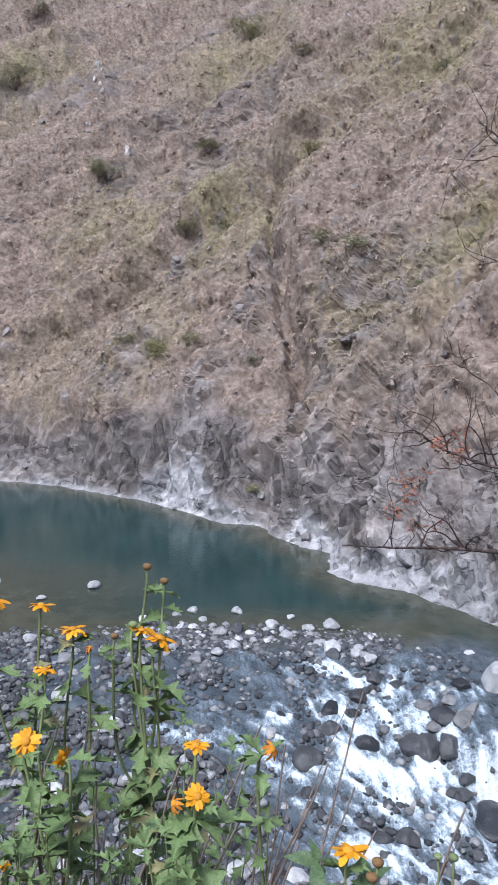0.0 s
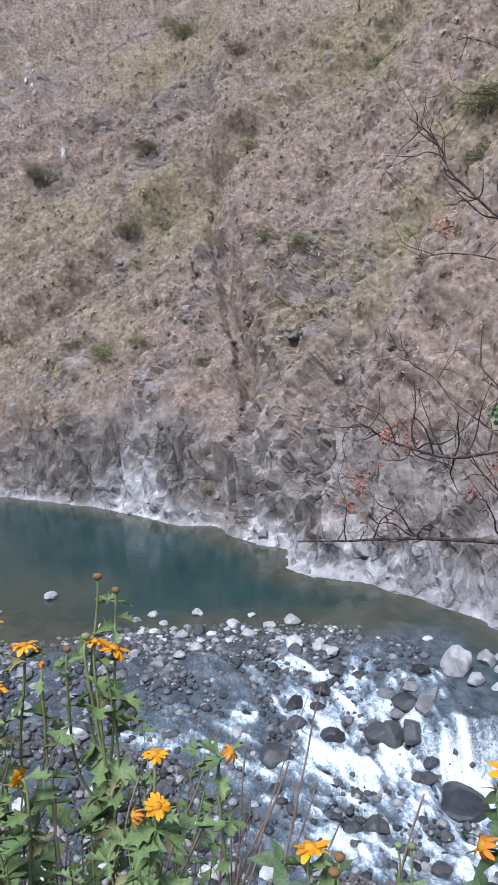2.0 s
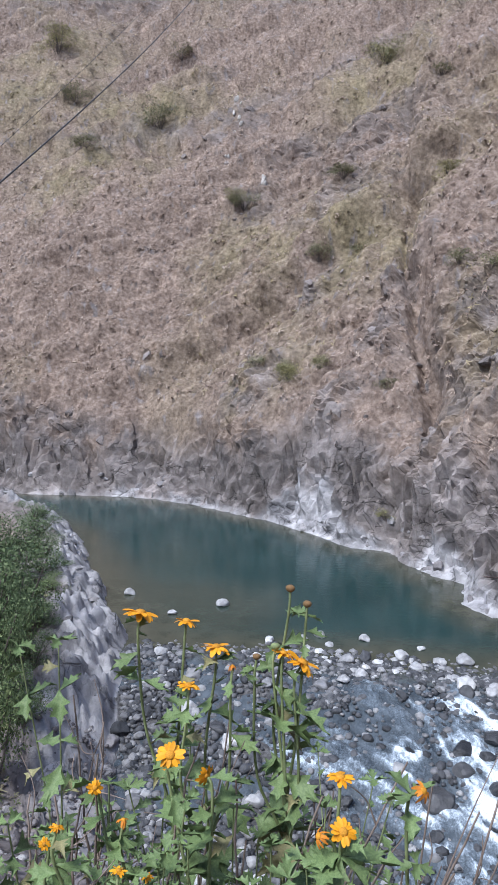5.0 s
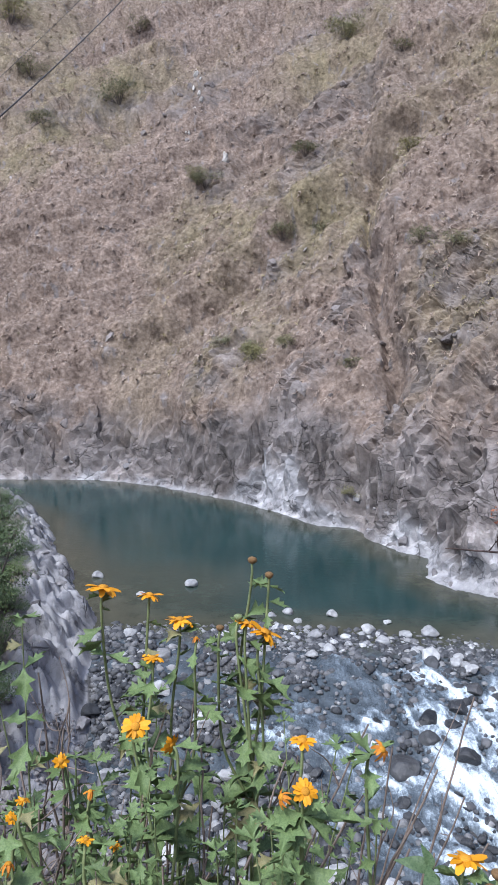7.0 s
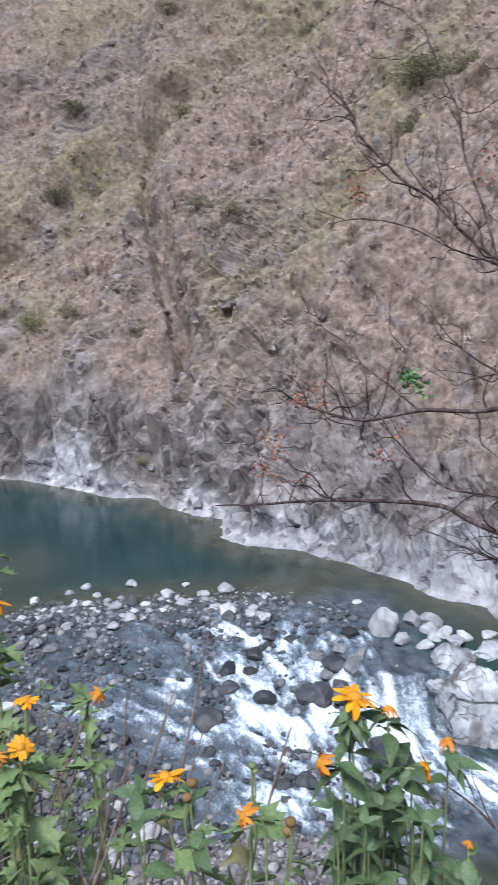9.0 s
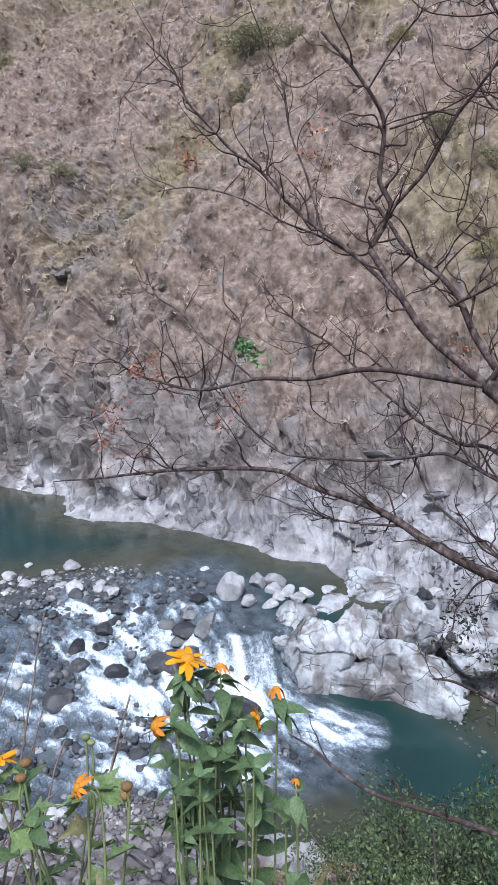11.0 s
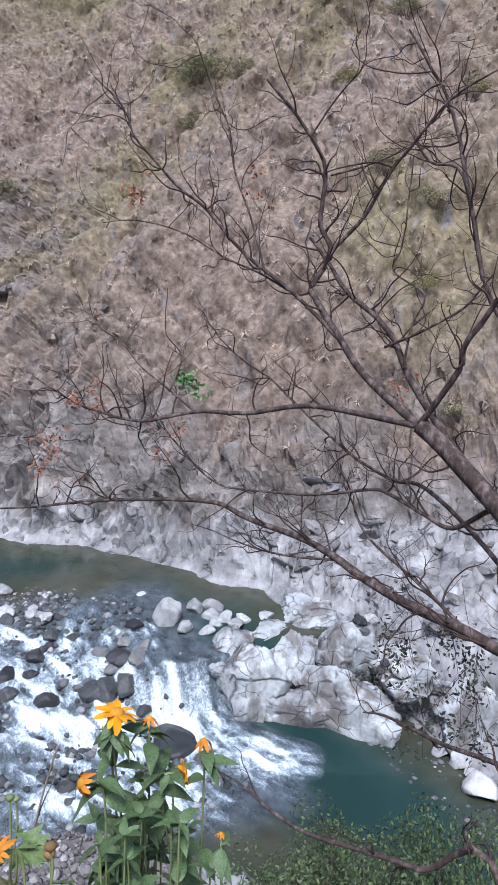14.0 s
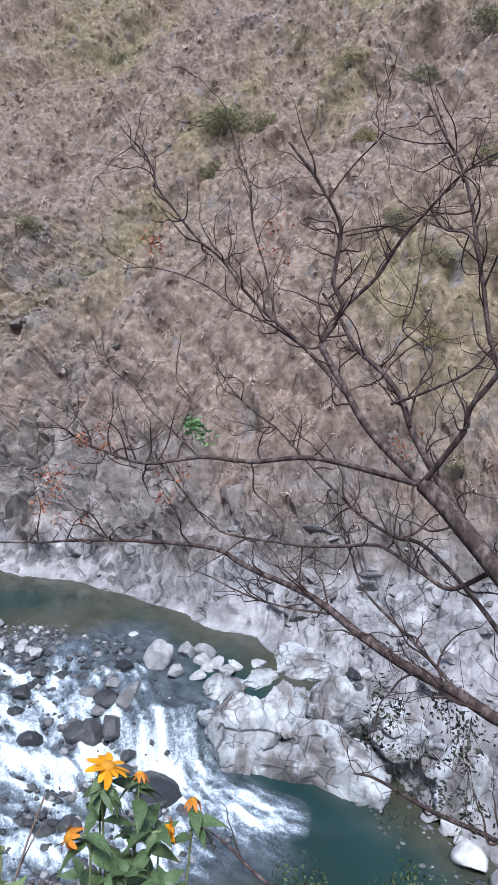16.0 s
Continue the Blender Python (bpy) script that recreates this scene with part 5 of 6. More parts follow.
limb(0.020, 0.005, [(3.74, 3.42, 8.22), (3.70, 3.64, 8.91), (3.59, 3.86, 9.02), (3.47, 3.96, 9.24)], 8)
limb(0.030, 0.004, [(3.26, 1.55, 5.0), (2.63, 1.58, 5.94), (2.68, 1.99, 5.87), (2.65, 2.42, 5.74), (2.60, 2.75, 5.69), (2.55, 2.90, 5.65)], 6, 0.3)


def leaf_bunch(name, seed, centre, spread, count, size, mat, parent):
    rng = np.random.default_rng(seed)
    c = np.asarray(centre) + rng.normal(size=(5, 3)) * spread * 0.5
    co, q = leaf_cloud(rng, c, np.full(5, spread * 0.5), count, size)
    return tagged(raw_object(name, co, 4, q, mat, parent, shade=False), kind="stuff")


RUST = leaf_material("rust_red_dry_leaf", [(0.0, (0.14, 0.045, 0.030)), (0.6, (0.30, 0.105, 0.060)), (1.0, (0.42, 0.19, 0.11))], 0.8, 0.0)
FRESH = leaf_material("fresh_green_leaf", [(0.0, (0.060, 0.145, 0.050)), (1.0, (0.165, 0.30, 0.115))], 0.5, 0.0)
DARK_LEAF = leaf_material("dark_twig_leaf", [(0.0, (0.016, 0.019, 0.016)), (0.7, (0.042, 0.048, 0.036)), (1.0, (0.12, 0.125, 0.09))], 0.5, 0.0)
for k, (c, n) in enumerate([((1.38, 4.70, 7.27), 70), ((1.16, 5.15, 6.72), 60), ((1.15, 4.93, 7.10), 45), ((1.9, 4.6, 7.0), 40), ((1.86, 4.92, 8.85), 50), ((2.5, 4.2, 8.8), 40), ((3.2, 3.6, 7.5), 40)]):
    tagged(leaf_bunch("dry_foliage", 60 + k, c, 0.16, 2 * n, 0.016, RUST, tree), "rust-red dry leaves")
tagged(leaf_bunch("green_foliage", 71, (2.10, 4.54, 7.46), 0.17, 170, 0.024, FRESH, tree), "fresh green leaves")
for k, c in enumerate([(2.86, 2.60, 6.12), (2.88, 2.92, 6.05), (2.78, 2.58, 5.78), (2.90, 2.38, 6.0), (2.82, 2.28, 5.80), (2.86, 2.42, 5.88), (2.74, 2.75, 5.95)]):
    rng = np.random.default_rng(80 + k)
    top = np.asarray(c) + (0, 0, 0.22)
    hang = []
    for _ in range(4):
        e = np.asarray(c) + rng.normal(size=3) * 0.1 - (0, 0, 0.08)
        hang.append(tube(bend([top, (top + e) / 2 + rng.normal(size=3) * 0.03, e], 4), np.full(9, 0.0016), 4))
    tagged(raw_object("hanging_twig", *merge(hang)[:1], 4, merge(hang)[1], TWIG_BARK, tree), "thin hanging twig")
    tagged(leaf_bunch("hanging_foliage", 90 + k, c, 0.20, 120, 0.017, DARK_LEAF, tree), "small dark hanging leaves")

fallen = new("bare_branch")
tagged(fallen, "thin bare branch reaching over the bank from the undergrowth", "branch")
fl = bend([(2.35, 0.95, float(ground(2.35, 0.95)[0]) - 0.1), (2.07, 1.35, 5.88), (1.92, 1.66, 5.85), (1.81, 1.88, 5.80), (1.67, 2.11, 5.76), (1.59, 2.32, 5.76), (1.53, 2.45, 5.80), (1.46, 2.57, 5.82)], 5)
raw_object("stem", *tube(fl, np.linspace(0.016, 0.004, len(fl)), 7)[:1], 4, tube(fl, np.linspace(0.016, 0.004, len(fl)), 7)[1], LIMB_BARK, fallen)
for co, q in twigs_along(fl, np.linspace(0.016, 0.004, len(fl)), 6, 0.3):
    raw_object("side_shoot", co, 4, q, TWIG_BARK, fallen)


# ---- yellow flowers on the near bank ----
def plain(name, stops, rough=0.6, spec=0.3, scale=40.0):
    m = material(name, rough, spec=spec)
    k = Nodes(m)
    tc = k.t.nodes.new("ShaderNodeTexCoord").outputs["Object"]
    tint = k.ramp(k.rand(), [(0.0, 0.78), (1.0, 1.15)])
    k.done(k.mix(1.0, k.ramp(k.noise(scale, 4, 0.6, vector=tc), stops), tint, "MULTIPLY"), rough, k.bump(k.noise(scale * 3, 3, vector=tc), 0.2, 0.004))
    return m


PETAL = plain("yellow_orange_petal", [(0.3, (0.68, 0.265, 0.008)), (0.7, (0.78, 0.365, 0.014))], 0.5)
OLD_PETAL = plain("withered_orange_petal", [(0.3, (0.406, 0.124, 0.014)), (0.7, (0.650, 0.249, 0.022))], 0.7)
DISC = plain("orange_brown_disc", [(0.3, (0.42, 0.17, 0.015)), (0.7, (0.70, 0.34, 0.03))], 0.8)
DEAD_DISC = plain("brown_seed_head", [(0.3, (0.13, 0.075, 0.035)), (0.7, (0.30, 0.18, 0.08))], 0.85)
STEM = plain("pale_green_stem", [(0.3, (0.130, 0.165, 0.070)), (0.7, (0.235, 0.275, 0.132))], 0.6, scale=20)
LEAF = plain("lobed_green_leaf", [(0.3, (0.085, 0.135, 0.050)), (0.7, (0.175, 0.240, 0.098))], 0.55, scale=18)
SICK_LEAF = plain("yellowing_leaf", [(0.3, (0.15, 0.16, 0.075)), (0.7, (0.27, 0.235, 0.12))], 0.6, scale=18)
STRAW = plain("dry_stalk", [(0.3, (0.14, 0.105, 0.088)), (0.7, (0.31, 0.25, 0.215))], 0.85, scale=15)
for m in (PETAL, LEAF, SICK_LEAF):
    m.node_tree.nodes["Principled BSDF"].inputs["Transmission Weight"].default_value = 0.0


def petal_mesh(name, mat, curl):
    """A petal 1 m long along x, hollowed along its middle."""
    n, v, f = 7, [], []
    for i in range(n):
        t = i / (n - 1)
        w = 0.25 * math.sin(math.pi * (0.08 + 0.86 * t)) ** 0.6
        z = 0.10 * t - curl * t * t
        v += [(t, -w, z + 0.03), (t, 0, z), (t, w, z + 0.03)]
    for i in range(n - 1):
        for k in range(2):
            a = i * 3 + k
            f.append((a, a + 1, a + 4, a + 3))
    me = bpy.data.meshes.new(name)
    me.from_pydata(v, [], f)
    me.polygons.foreach_set("use_smooth", [True] * len(f))
    me.materials.append(mat)
    return me


PETALS = {"open": [petal_mesh("petal", PETAL, c) for c in (0.10, 0.22, 0.36)], "wilt": [petal_mesh("petal", OLD_PETAL, c) for c in (0.6, 1.0, 1.4)]}


def leaf_mesh(seed, mat):
    """A lobed leaf 1 m long along x, folded at the midrib."""
    rng = np.random.default_rng(seed)
    n, v, f = 15, [], []
    lobe, fold = rng.uniform(0.24, 0.36), rng.uniform(0.15, 0.45)
    for i in range(n):
        t = i / (n - 1)
        w = 0.15 * math.sin(math.pi * min(1, 0.04 + t)) ** 0.8 * (1.1 - 0.45 * t) + 0.85 * lobe * math.exp(-((t - 0.30) / 0.075) ** 2) + 0.16 * math.exp(-((t - 0.56) / 0.06) ** 2)
        if i == n - 1:
            w = 0.004
        sweep = 0.75 * w
        z = -0.28 * t * t + 0.06 * math.sin(5 * t + seed)
        for side in (-1, -0.5, 0, 0.5, 1):
            v.append((t + sweep * abs(side), side * w, z + fold * abs(side) * w + 0.03 * math.sin(9 * t + 3 * side + seed)))
    for i in range(n - 1):
        for k in range(4):
            a = i * 5 + k
            f.append((a, a + 1, a + 6, a + 5))
    me = bpy.data.meshes.new("leaf")
    me.from_pydata(v, [], f)
    me.polygons.foreach_set("use_smooth", [True] * len(f))
    me.materials.append(mat)
    return me


def broad_leaf_mesh(seed, mat):
    """A broad pointed oval leaf 1 m long along x, arched downward."""
    n, v, f = 11, [], []
    for i in range(n):
        t = i / (n - 1)
        w = 0.24 * math.sin(math.pi * t ** 0.75) * (1.1 - 0.3 * t) + 0.004
        z = 0.10 * t - (0.42 + 0.1 * (seed % 3)) * t * t
        for side in (-1, -0.5, 0, 0.5, 1):
            v.append((t, side * w, z + 0.10 * abs(side) * w + 0.02 * math.sin(8 * t + 3 * side + seed)))
    for i in range(n - 1):
        for k in range(4):
            a = i * 5 + k
            f.append((a, a + 1, a + 6, a + 5))
    me = bpy.data.meshes.new("leaf")
    me.from_pydata(v, [], f)
    me.polygons.foreach_set("use_smooth", [True] * len(f))
    me.materials.append(mat)
    return me


BROAD = [broad_leaf_mesh(s, plain("broad_dark_leaf", [(0.3, (0.044, 0.083, 0.036)), (0.7, (0.120, 0.174, 0.078))], 0.5, scale=14)) for s in (1, 2, 3)]
LEAVES = [leaf_mesh(s, LEAF) for s in (1, 2, 3, 4)] + [leaf_mesh(5, SICK_LEAF)]
PLANT_RNG = np.random.default_rng(41)


def add_leaf(parent, at, heading, rise, size, fresh=0.88, broad=False):
    pick = LEAVES[PLANT_RNG.integers(4) if PLANT_RNG.random() < fresh else 4]
    ob = new("leaf", BROAD[PLANT_RNG.integers(3)] if broad else pick)
    ob.parent = parent
    ob.matrix_basis = Matrix.Translation(at) @ Euler((PLANT_RNG.uniform(-0.7, 0.7), -rise, heading)).to_matrix().to_4x4() @ Matrix.Scale(size, 4)
    return ob


def head_base():
    """Disc and calyx of a flower about 1 m across, looking along z."""
    bm = bmesh.new()
    bmesh.ops.create_uvsphere(bm, u_segments=14, v_segments=8, radius=0.17)
    for v in bm.verts:
        v.co.z *= 0.62 if v.co.z > 0 else 0.9
        v.co *= 1 + 0.06 * random.random()
    return bm


DISC_MESHES = {}
for key, mat in (("open", DISC), ("wilt", DISC), ("bud", DEAD_DISC), ("green", STEM)):
    tmp = part("flower_head", head_base(), mat)
    DISC_MESHES[key] = tmp.data
    bpy.data.objects.remove(tmp)


def add_flower(plant, at, facing, size, kind):
    head = new("flower_head", DISC_MESHES[kind])
    head.parent = plant
    turn = Vector(facing).normalized().to_track_quat("Z", "Y").to_matrix().to_4x4()
    grow = size * (2.2 if kind in ("bud", "green") else 0.9)
    head.matrix_basis = Matrix.Translation(at) @ turn @ Matrix.Rotation(PLANT_RNG.uniform(0, 6), 4, "Z") @ Matrix.Scale(grow, 4)
    if kind in ("open", "wilt"):
        n = int(PLANT_RNG.integers(13, 18)) if kind == "open" else 10
        for k in range(n):
            p = new("petal", PETALS[kind][PLANT_RNG.integers(len(PETALS[kind]))])
            p.parent = head
            p.matrix_basis = Matrix.Rotation(2 * math.pi * (k + PLANT_RNG.uniform(-0.2, 0.2)) / n, 4, "Z") @ Matrix.Translation((0.12, 0, 0.0)) @ Matrix.Rotation(PLANT_RNG.uniform(-0.30, 0.55), 4, "Y") @ Matrix.Rotation(PLANT_RNG.uniform(-0.4, 0.4), 4, "X") @ Matrix.Scale(PLANT_RNG.uniform(0.30, 0.47) * (1.0 if kind == "open" else 0.9), 4)
    return head


def flower_plant(label, foot, heads, leaves=9, leaf=0.11, join=0.35, broad=False):
    """A tall yellow daisy: stems from one foot to each head, lobed leaves, heads with petals."""
    fx, fy = foot[0] + PLANT_RNG.uniform(-0.12, 0.12), foot[1] + PLANT_RNG.uniform(-0.06, 0.06)
    fz = float(ground(fx, fy)[0])
    plant = new("flowering_plant")
    plant.matrix_basis = Matrix.Translation((fx, fy, fz))
    o = np.array((fx, fy, fz))
    tops = [np.array(h[0]) - o for h in heads]
    centre = np.mean(tops, 0)
    crotch = centre * (1 - join) + np.array([PLANT_RNG.uniform(-0.04, 0.04), PLANT_RNG.uniform(-0.03, 0.03), -0.02])
    for h, top in zip(heads, tops):
        facing = Vector(h[1]).normalized()
        neck = top - np.array(facing) * 0.05 * (1 if facing.z > -0.2 else -0.4) - np.array([0, 0, 0.03])
        side = PLANT_RNG.normal(size=3) * 0.022
        line = bend([(0, 0, -0.08), crotch * 0.5 + side, crotch, (crotch + neck) / 2 + side + (top - centre) * 0.15, neck, top - np.array(facing) * 0.008], 6)
        r = np.linspace(0.0052, 0.0036, len(line)) * (1.0 if fy > 1.3 else 0.62)
        co, q = tube(line, r, 7)
        raw_object("stem", co, 4, q, STEM, plant)
        total = len(line)
        for k in range(leaves + (6 if broad else 3)):
            t = PLANT_RNG.uniform(0.28 if broad else 0.36, 0.96)
            p = line[int(t * (total - 1))]
            a = k * 2.4 + PLANT_RNG.uniform(-0.5, 0.5)
            add_leaf(plant, Vector(p), a, PLANT_RNG.uniform(-0.5, 0.45), leaf * (1.45 - t) * PLANT_RNG.uniform(0.7, 1.25) * (0.95 if broad else 1.1), broad=broad)
        add_flower(plant, Vector(top), h[1], h[2], h[3])
    return tagged(plant, label, "flower", "yellow flowers on the bank")


UP, EYE = (0.08, 0.22, 1.0), (0.25, -1.0, 0.35)
flower_plant("two tall yellow daisies on forked green stems", (-0.62, 1.80), [((-0.698, 1.784, 7.319), UP, 0.102, "open"), ((-0.575, 1.815, 7.293), UP, 0.076, "open")], 7, 0.10)
flower_plant("yellow daisies with lobed leaves on one stem", (-0.50, 1.80), [((-0.488, 1.812, 7.226), (0.05, 0.12, 1), 0.085, "open"), ((-0.552, 1.754, 7.136), (0.05, 0.12, 1), 0.072, "open"), ((-0.440, 1.803, 7.179), UP, 0.034, "wilt")], 6, 0.10)
flower_plant("pair of orange-yellow daisies with fading buds", (-0.32, 1.85), [((-0.251, 1.840, 7.189), (0.45, 0.1, 0.9), 0.098, "open"), ((-0.304, 1.842, 7.211), UP, 0.07, "open"), ((-0.328, 1.846, 7.228), UP, 0.034, "green"), ((-0.377, 1.827, 7.202), UP, 0.030, "bud")], 7, 0.11)
flower_plant("tall stem with two spent brown flower heads", (-0.25, 1.90), [((-0.295, 1.905, 7.377), UP, 0.036, "bud"), ((-0.246, 1.898, 7.337), UP, 0.034, "bud")], 8, 0.09)
flower_plant("wide open yellow daisy turned to the path", (-0.54, 1.62), [((-0.552, 1.582, 7.034), (0.3, -0.55, 0.8), 0.078, "open"), ((-0.458, 1.583, 6.991), (0.8, -0.5, -0.3), 0.062, "open")], 9, 0.12)
flower_plant("bright yellow daisy beside an orange one", (-0.10, 1.38), [((-0.110, 1.329, 7.068), (0.15, -0.5, 0.8), 0.060, "open"), ((-0.161, 1.335, 7.047), (-0.7, -0.4, 0.5), 0.048, "wilt")], 10, 0.12)
flower_plant("yellow daisy half hidden among leaves", (-0.12, 1.56), [((-0.127, 1.509, 7.072), (0.05, 0.12, 1), 0.074, "open")], 7, 0.10)
flower_plant("withered orange daisy on a thin stem", (0.06, 1.46), [((0.051, 1.420, 7.118), (0.5, -0.3, 0.5), 0.05, "wilt")], 9, 0.11)
flower_plant("low yellow daisy with two buds", (0.19, 1.22), [((0.186, 1.182, 7.063), UP, 0.076, "open"), ((0.237, 1.158, 7.059), UP, 0.030, "bud"), ((0.225, 1.15, 7.035), UP, 0.030, "bud")], 7, 0.10)
flower_plant("small yellow daisies low in the foliage", (-0.72, 1.50), [((-0.747, 1.566, 6.933), EYE, 0.044, "open"), ((-0.667, 1.554, 6.866), UP, 0.040, "wilt"), ((-0.739, 1.342, 6.984), UP, 0.040, "open")], 8, 0.12)
flower_plant("small yellow daisies low in the foliage", (-0.62, 1.40), [((-0.596, 1.344, 6.900), UP, 0.040, "open"), ((-0.587, 1.505, 6.761), UP, 0.036, "open"), ((-0.833, 1.459, 6.845), EYE, 0.034, "open"), ((-0.700, 1.196, 6.950), UP, 0.044, "wilt")], 7, 0.12)
flower_plant("large yellow daisy over withered heads", (0.57, 1.18), [((0.565, 1.153, 7.203), (0.15, -0.05, 1), 0.097, "open"), ((0.638, 1.165, 7.164), UP, 0.045, "wilt"), ((0.556, 1.178, 7.145), (0, -0.4, -0.6), 0.042, "wilt"), ((0.469, 1.064, 7.133), (-0.9, -0.1, 0.4), 0.068, "wilt")], 19, 0.115, broad=True)
flower_plant("yellow daisy turned sideways on a leafy stem", (0.70, 1.12), [((0.686, 1.081, 7.077), (0.9, -0.3, 0.2), 0.062, "open"), ((0.743, 1.112, 7.113), UP, 0.050, "wilt"), ((0.727, 0.985, 6.990), UP, 0.028, "wilt")], 15, 0.11, broad=True)
flower_plant("orange daisy with a green bud", (0.33, 1.02), [((0.308, 0.959, 7.131), (-0.8, -0.2, 0.6), 0.052, "wilt"), ((0.339, 1.045, 7.161), UP, 0.022, "green"), ((0.401, 1.017, 7.060), UP, 0.030, "bud")], 5, 0.10)
flower_plant("drooping orange daisy with seed heads", (0.36, 1.15), [((0.333, 1.106, 7.004), (0.9, -0.2, -0.25), 0.048, "wilt"), ((0.409, 1.080, 6.989), UP, 0.030, "bud"), ((0.371, 1.233, 7.011), UP, 0.022, "green")], 7, 0.10)


def leafy_weed(x, y, top, spread, leaves, leaf, broad=False):
    """A flowerless leafy stalk."""
    z = float(ground(x, y)[0])
    plant = new("leafy_weed")
    plant.matrix_basis = Matrix.Translation((x, y, z))
    h = top - z
    bx, by = PLANT_RNG.normal(size=2) * spread
    line = bend([(0, 0, -0.06), (bx * 0.3, by * 0.3, h * 0.5), (bx, by, h)], 8)
    co, q = tube(line, np.linspace(0.0045, 0.002, len(line)), 6)
    raw_object("stem", co, 4, q, STEM, plant)
    for k in range(leaves):
        t = 0.35 + 0.65 * (k + PLANT_RNG.random()) / leaves
        p = line[int(t * (len(line) - 1))]
        add_leaf(plant, Vector(p), k * 2.4 + PLANT_RNG.uniform(-0.5, 0.5), PLANT_RNG.uniform(-0.6, 0.6), leaf * PLANT_RNG.uniform(0.6, 1.2) * (1.25 - 0.5 * t), 0.93, broad)
    for k in range(4):
        add_leaf(plant, Vector(line[-1]), k * 1.6 + PLANT_RNG.uniform(-0.4, 0.4), PLANT_RNG.uniform(-0.1, 0.9), leaf * PLANT_RNG.uniform(0.4, 0.75), 1.0, broad)
    return tagged(plant, "green leafy weed with lobed leaves on the bank", "plant", "leafy weeds on the bank")


for x, y, top in [(-1.02, 1.92, 7.14), (-1.10, 2.1, 7.05), (-0.95, 1.6, 6.82), (-0.80, 1.75, 6.86), (-0.70, 1.45, 6.72), (-0.85, 1.3, 6.78), (-0.55, 1.55, 6.78), (-0.42, 1.65, 6.86),
                  (-0.45, 1.4, 6.68), (-0.30, 1.5, 6.82), (-0.18, 1.45, 6.92), (-0.05, 1.35, 6.93), (0.02, 1.5, 6.95), (0.10, 1.35, 6.84), (-0.6, 1.85, 6.95), (-0.75, 2.0, 6.9),
                  (0.48, 1.12, 7.0), (0.60, 1.12, 7.04), (0.55, 1.2, 7.05), (0.66, 1.12, 6.98), (0.62, 1.08, 7.0), (-1.2, 1.7, 6.8), (-0.35, 1.25, 6.6)]:
    leafy_weed(x, y, top - (0.06 if x > 0.12 and x < 0.45 else 0.0), 0.07, 13, 0.085 if x > -0.9 else 0.115, x > 0.45)


def dry_stalk(x, y, lean_x, lean_y, height):
    z = float(ground(x, y)[0])
    plant = new("dry_stalk")
    plant.matrix_basis = Matrix.Translation((x, y, z))
    line = bend([(0, 0, -0.05), (lean_x * 0.4, lean_y * 0.4, height * 0.5), (lean_x, lean_y, height)], 8)
    line = line + PLANT_RNG.normal(size=line.shape) * 0.004
    thick = PLANT_RNG.uniform(0.7, 1.35)
    co, q = tube(line, np.linspace(0.0062 * thick, 0.0025, len(line)), 6)
    raw_object("stem", co, 4, q, STRAW, plant)
    for _ in range(3):
        p = line[PLANT_RNG.integers(6, len(line) - 2)]
        e = p + PLANT_RNG.normal(size=3) * 0.08 + np.array([0.03, 0, 0.12])
        co, q = tube(bend([p, (p + e) / 2 + PLANT_RNG.normal(size=3) * 0.015, e], 4), np.linspace(0.0028, 0.0012, 9), 5)
        raw_object("side_shoot", co, 4, q, STRAW, plant)
    return tagged(plant, "dry brown weed stalk leaning on the bank", "plant", "dry stalks on the bank")


for _ in range(60):
    x, y = PLANT_RNG.uniform(-1.15, 0.05), PLANT_RNG.uniform(1.25, 2.0)
    z = float(ground(x, y)[0])
    dry_stalk(x, y, PLANT_RNG.uniform(-0.15, 0.5), PLANT_RNG.uniform(-0.15, 0.15), PLANT_RNG.uniform(6.60, 7.02) - z)

for _ in range(56):
    right = PLANT_RNG.random() < 0.42
    x, y = (PLANT_RNG.uniform(0.5, 0.72), PLANT_RNG.uniform(0.95, 1.2)) if right else (PLANT_RNG.uniform(-1.25, -0.15), PLANT_RNG.uniform(1.3, 2.2))
    leafy_weed(x, y, (7.93 - math.hypot(x, y) * PLANT_RNG.uniform(0.74, 0.86)) if right else (7.98 - math.hypot(x, y) * PLANT_RNG.uniform(0.62, 0.86)), 0.035 if right else 0.10, 12, 0.078, right)

for _ in range(42):
    x, y = PLANT_RNG.uniform(-1.25, 0.0), PLANT_RNG.uniform(1.25, 1.9)
    leafy_weed(x, y, 7.93 - math.hypot(x, y) * PLANT_RNG.uniform(0.72, 0.95), 0.09, 13, 0.08)

for x, y, top in [(0.16, 1.20, 7.0), (0.24, 1.15, 6.97), (0.10, 1.24, 6.97), (0.30, 1.10, 6.96)]:
    leafy_weed(x, y, top, 0.04, 9, 0.09, True)

# ---- undergrowth on the near bank ----
NEAR_GRASS = tuft_material("bank_grass", [(0.0, (0.05, 0.070, 0.03)), (0.5, (0.12, 0.14, 0.06)), (1.0, (0.30, 0.26, 0.17))])
bx, by = RNG.uniform(-14, 7, 16000), RNG.uniform(0.3, 26, 16000)
bn = ground(bx, by)[2]
keep = (bn > np.where(bx < -4, 2.1, np.where(bx < 2.5, 99.0, 2.4))) & (bn < 8.3) & (np.hypot(bx, by) > 1.0)
bx, by = bx[keep], by[keep]
grass_tufts("bank_grass", bx, by, ground(bx, by)[0] - 0.02, RNG.uniform(0.10, 0.32, len(bx)), NEAR_GRASS, "green and straw-coloured grass on the near bank", 7)
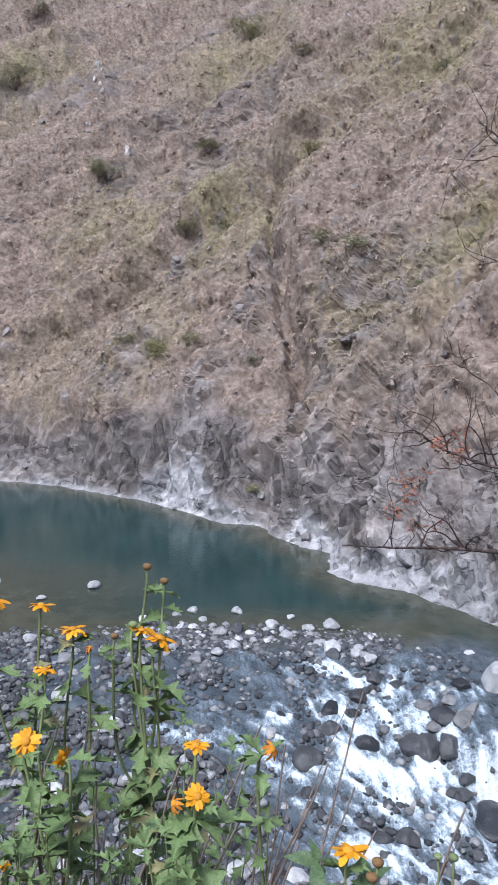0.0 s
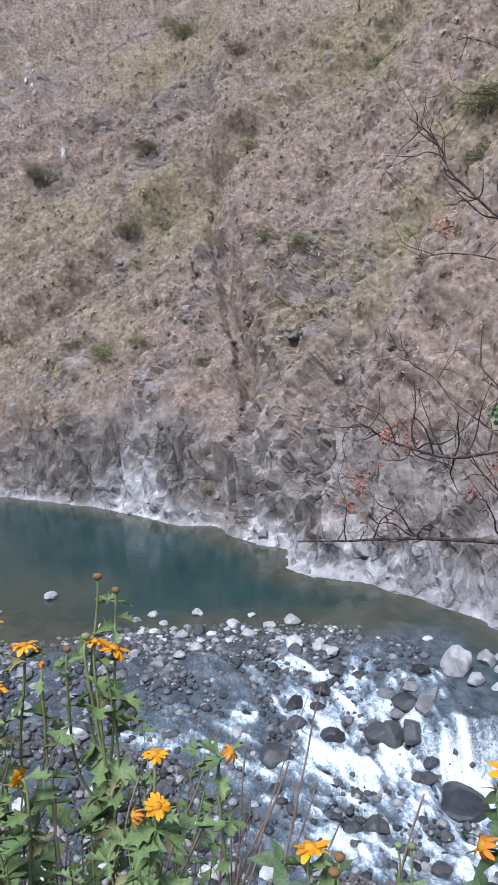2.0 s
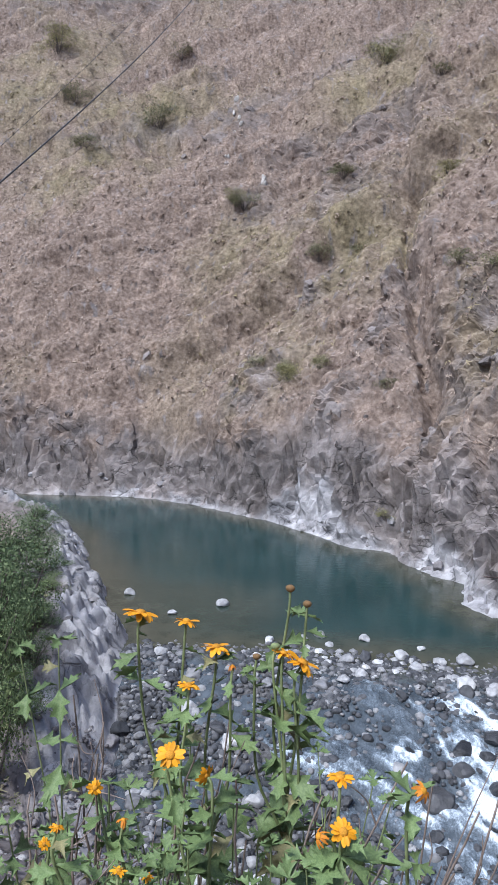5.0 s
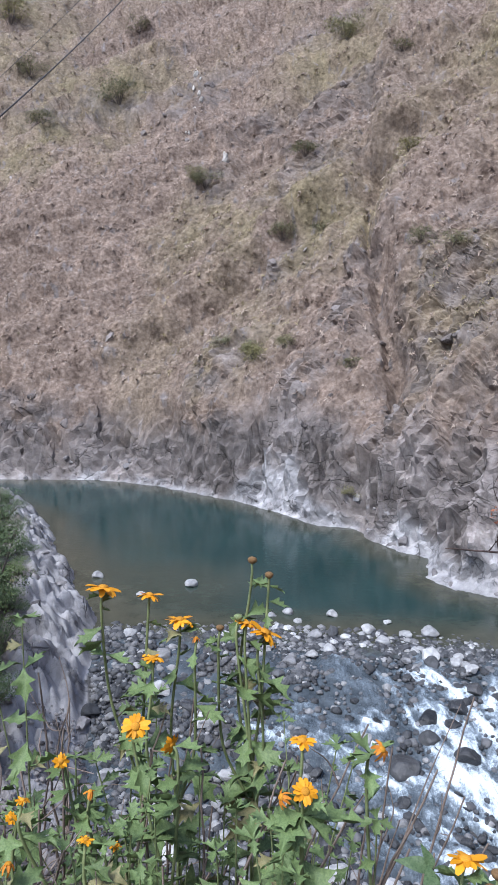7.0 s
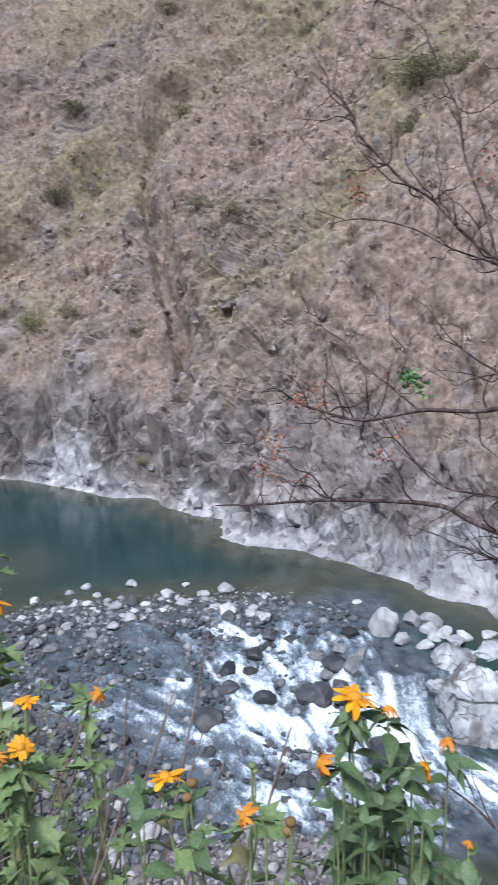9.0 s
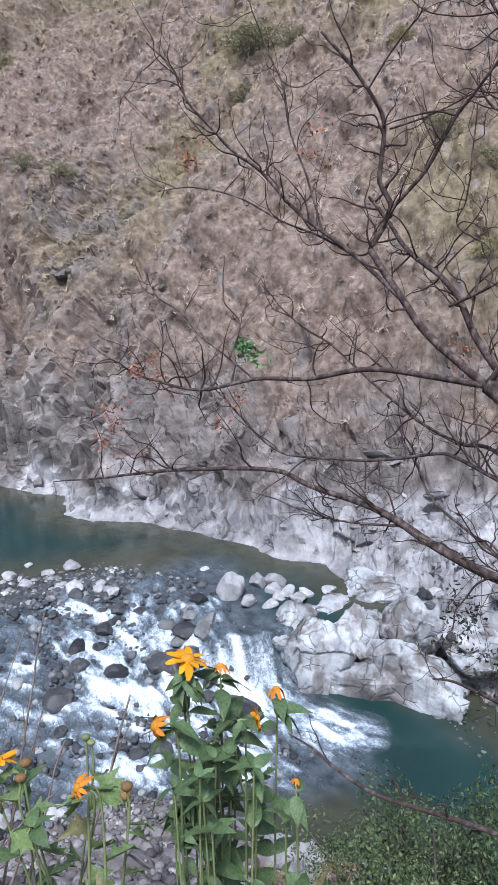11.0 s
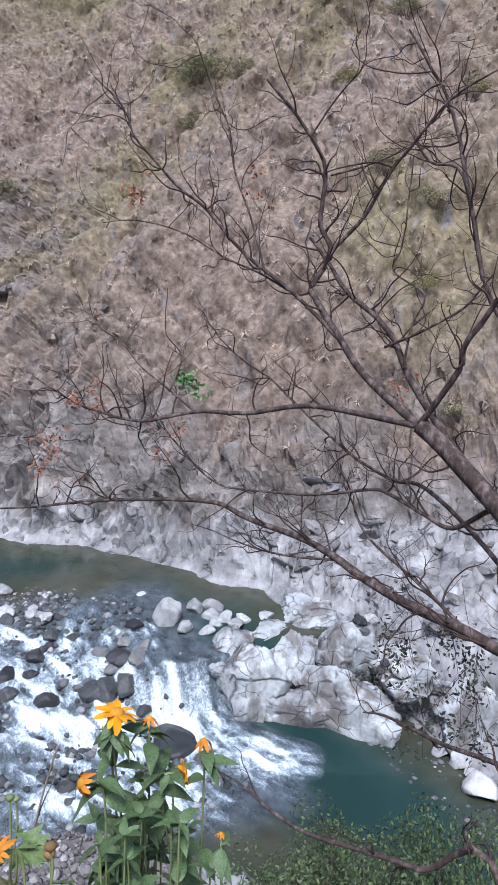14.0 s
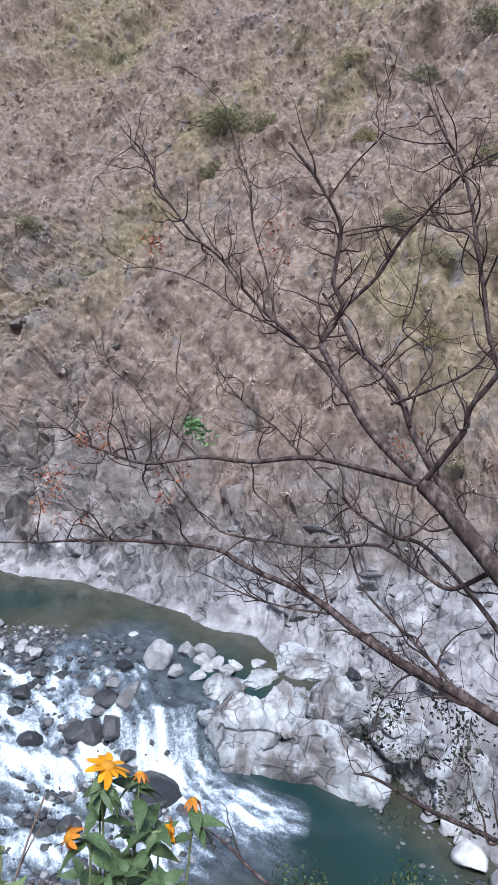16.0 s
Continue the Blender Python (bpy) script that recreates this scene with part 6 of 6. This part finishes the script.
BUSH_LEAF = leaf_material("bank_bush_leaf", [(0.0, (0.040, 0.064, 0.035)), (0.5, (0.088, 0.132, 0.064)), (1.0, (0.180, 0.230, 0.125))], 0.9, 0.7)
BUSHES = [make_shrub(s, 5200, 0.017, BUSH_LEAF, "dense green bush on the near bank", "bush", 0.85, 14, "bushes on the near bank") for s in (11, 12, 13)]
for k, (x, y, top, s) in enumerate([(3.5, 4.9, 2.85, 1.35), (4.4, 5.0, 2.75, 1.45), (5.1, 4.7, 2.9, 1.35), (4.5, 3.8, 3.2, 1.3), (3.65, 3.85, 3.2, 1.2), (5.6, 3.9, 2.8, 1.3),
                                    (-9.0, 14.6, 3.3, 1.8), (-8.0, 12.6, 3.3, 1.7), (-6.9, 10.6, 3.2, 1.6), (-9.6, 16.6, 3.4, 2.2), (-11.5, 19.0, 3.6, 2.2), (-8.8, 13.0, 4.0, 2.2), (-9.6, 18.4, 1.9, 1.4), (-10.7, 20.4, 2.0, 1.5), (-12.0, 22.6, 2.1, 1.6), (-13.2, 24.8, 2.2, 1.7), (-8.9, 16.6, 1.8, 1.3), (-8.1, 14.6, 1.8, 1.2), (-14.8, 27.4, 2.2, 1.8), (-10.6, 18.0, 2.6, 2.2), (-9.2, 15.4, 2.5, 1.8), (-7.2, 12.4, 1.9, 1.1)]):
    z = float(ground(x, y)[0])
    m = pose(x, y, z, 0, 0, 97 * k) @ Matrix.Diagonal((s, s, max(0.5, (top - z) / 0.95), 1))
    if k < 3:
        BUSHES[k].matrix_basis = m
    else:
        copy_thing(BUSHES[k % 3], Matrix.Identity(4)).matrix_basis = m

RUST_SHRUB = make_shrub(17, 700, 0.016, RUST, "dry shrub with rust-brown leaves on the near bank", "dry_shrub", 0.9, 10, "dry shrubs on the near bank")
for k, (x, y, s) in enumerate([(2.1, 4.2, 0.55), (2.0, 3.2, 0.5), (2.75, 4.4, 0.5)]):
    m = pose(x, y, float(ground(x, y)[0]), 0, 0, 70 * k) @ Matrix.Scale(s, 4)
    if k == 0:
        RUST_SHRUB.matrix_basis = m
    else:
        copy_thing(RUST_SHRUB, Matrix.Identity(4)).matrix_basis = m

# ---- wires over the valley ----
WIRE = plain("dark_wire", [(0.3, (0.03, 0.03, 0.032)), (0.7, (0.06, 0.06, 0.062))], 0.6)
for a, b, r in (((-4.41, 5.79, 8.92), (-7.52, 31.36, 25.42), 0.011), ((-17.93, 25.29, 14.05), (-16.0, 64.01, 45.67), 0.012)):
    a, b = np.array(a), np.array(b)
    t = np.linspace(0, 1, 24)[:, None]
    line = a + (b - a) * t - np.array([0, 0, 0.35]) * 4 * t * (1 - t)
    co, q = tube(line, np.full(24, r), 6)
    wire = raw_object("overhead_wire", co, 4, q, WIRE)
    tagged(wire, "dark overhead wire slung across the valley", "wire", "overhead wires")
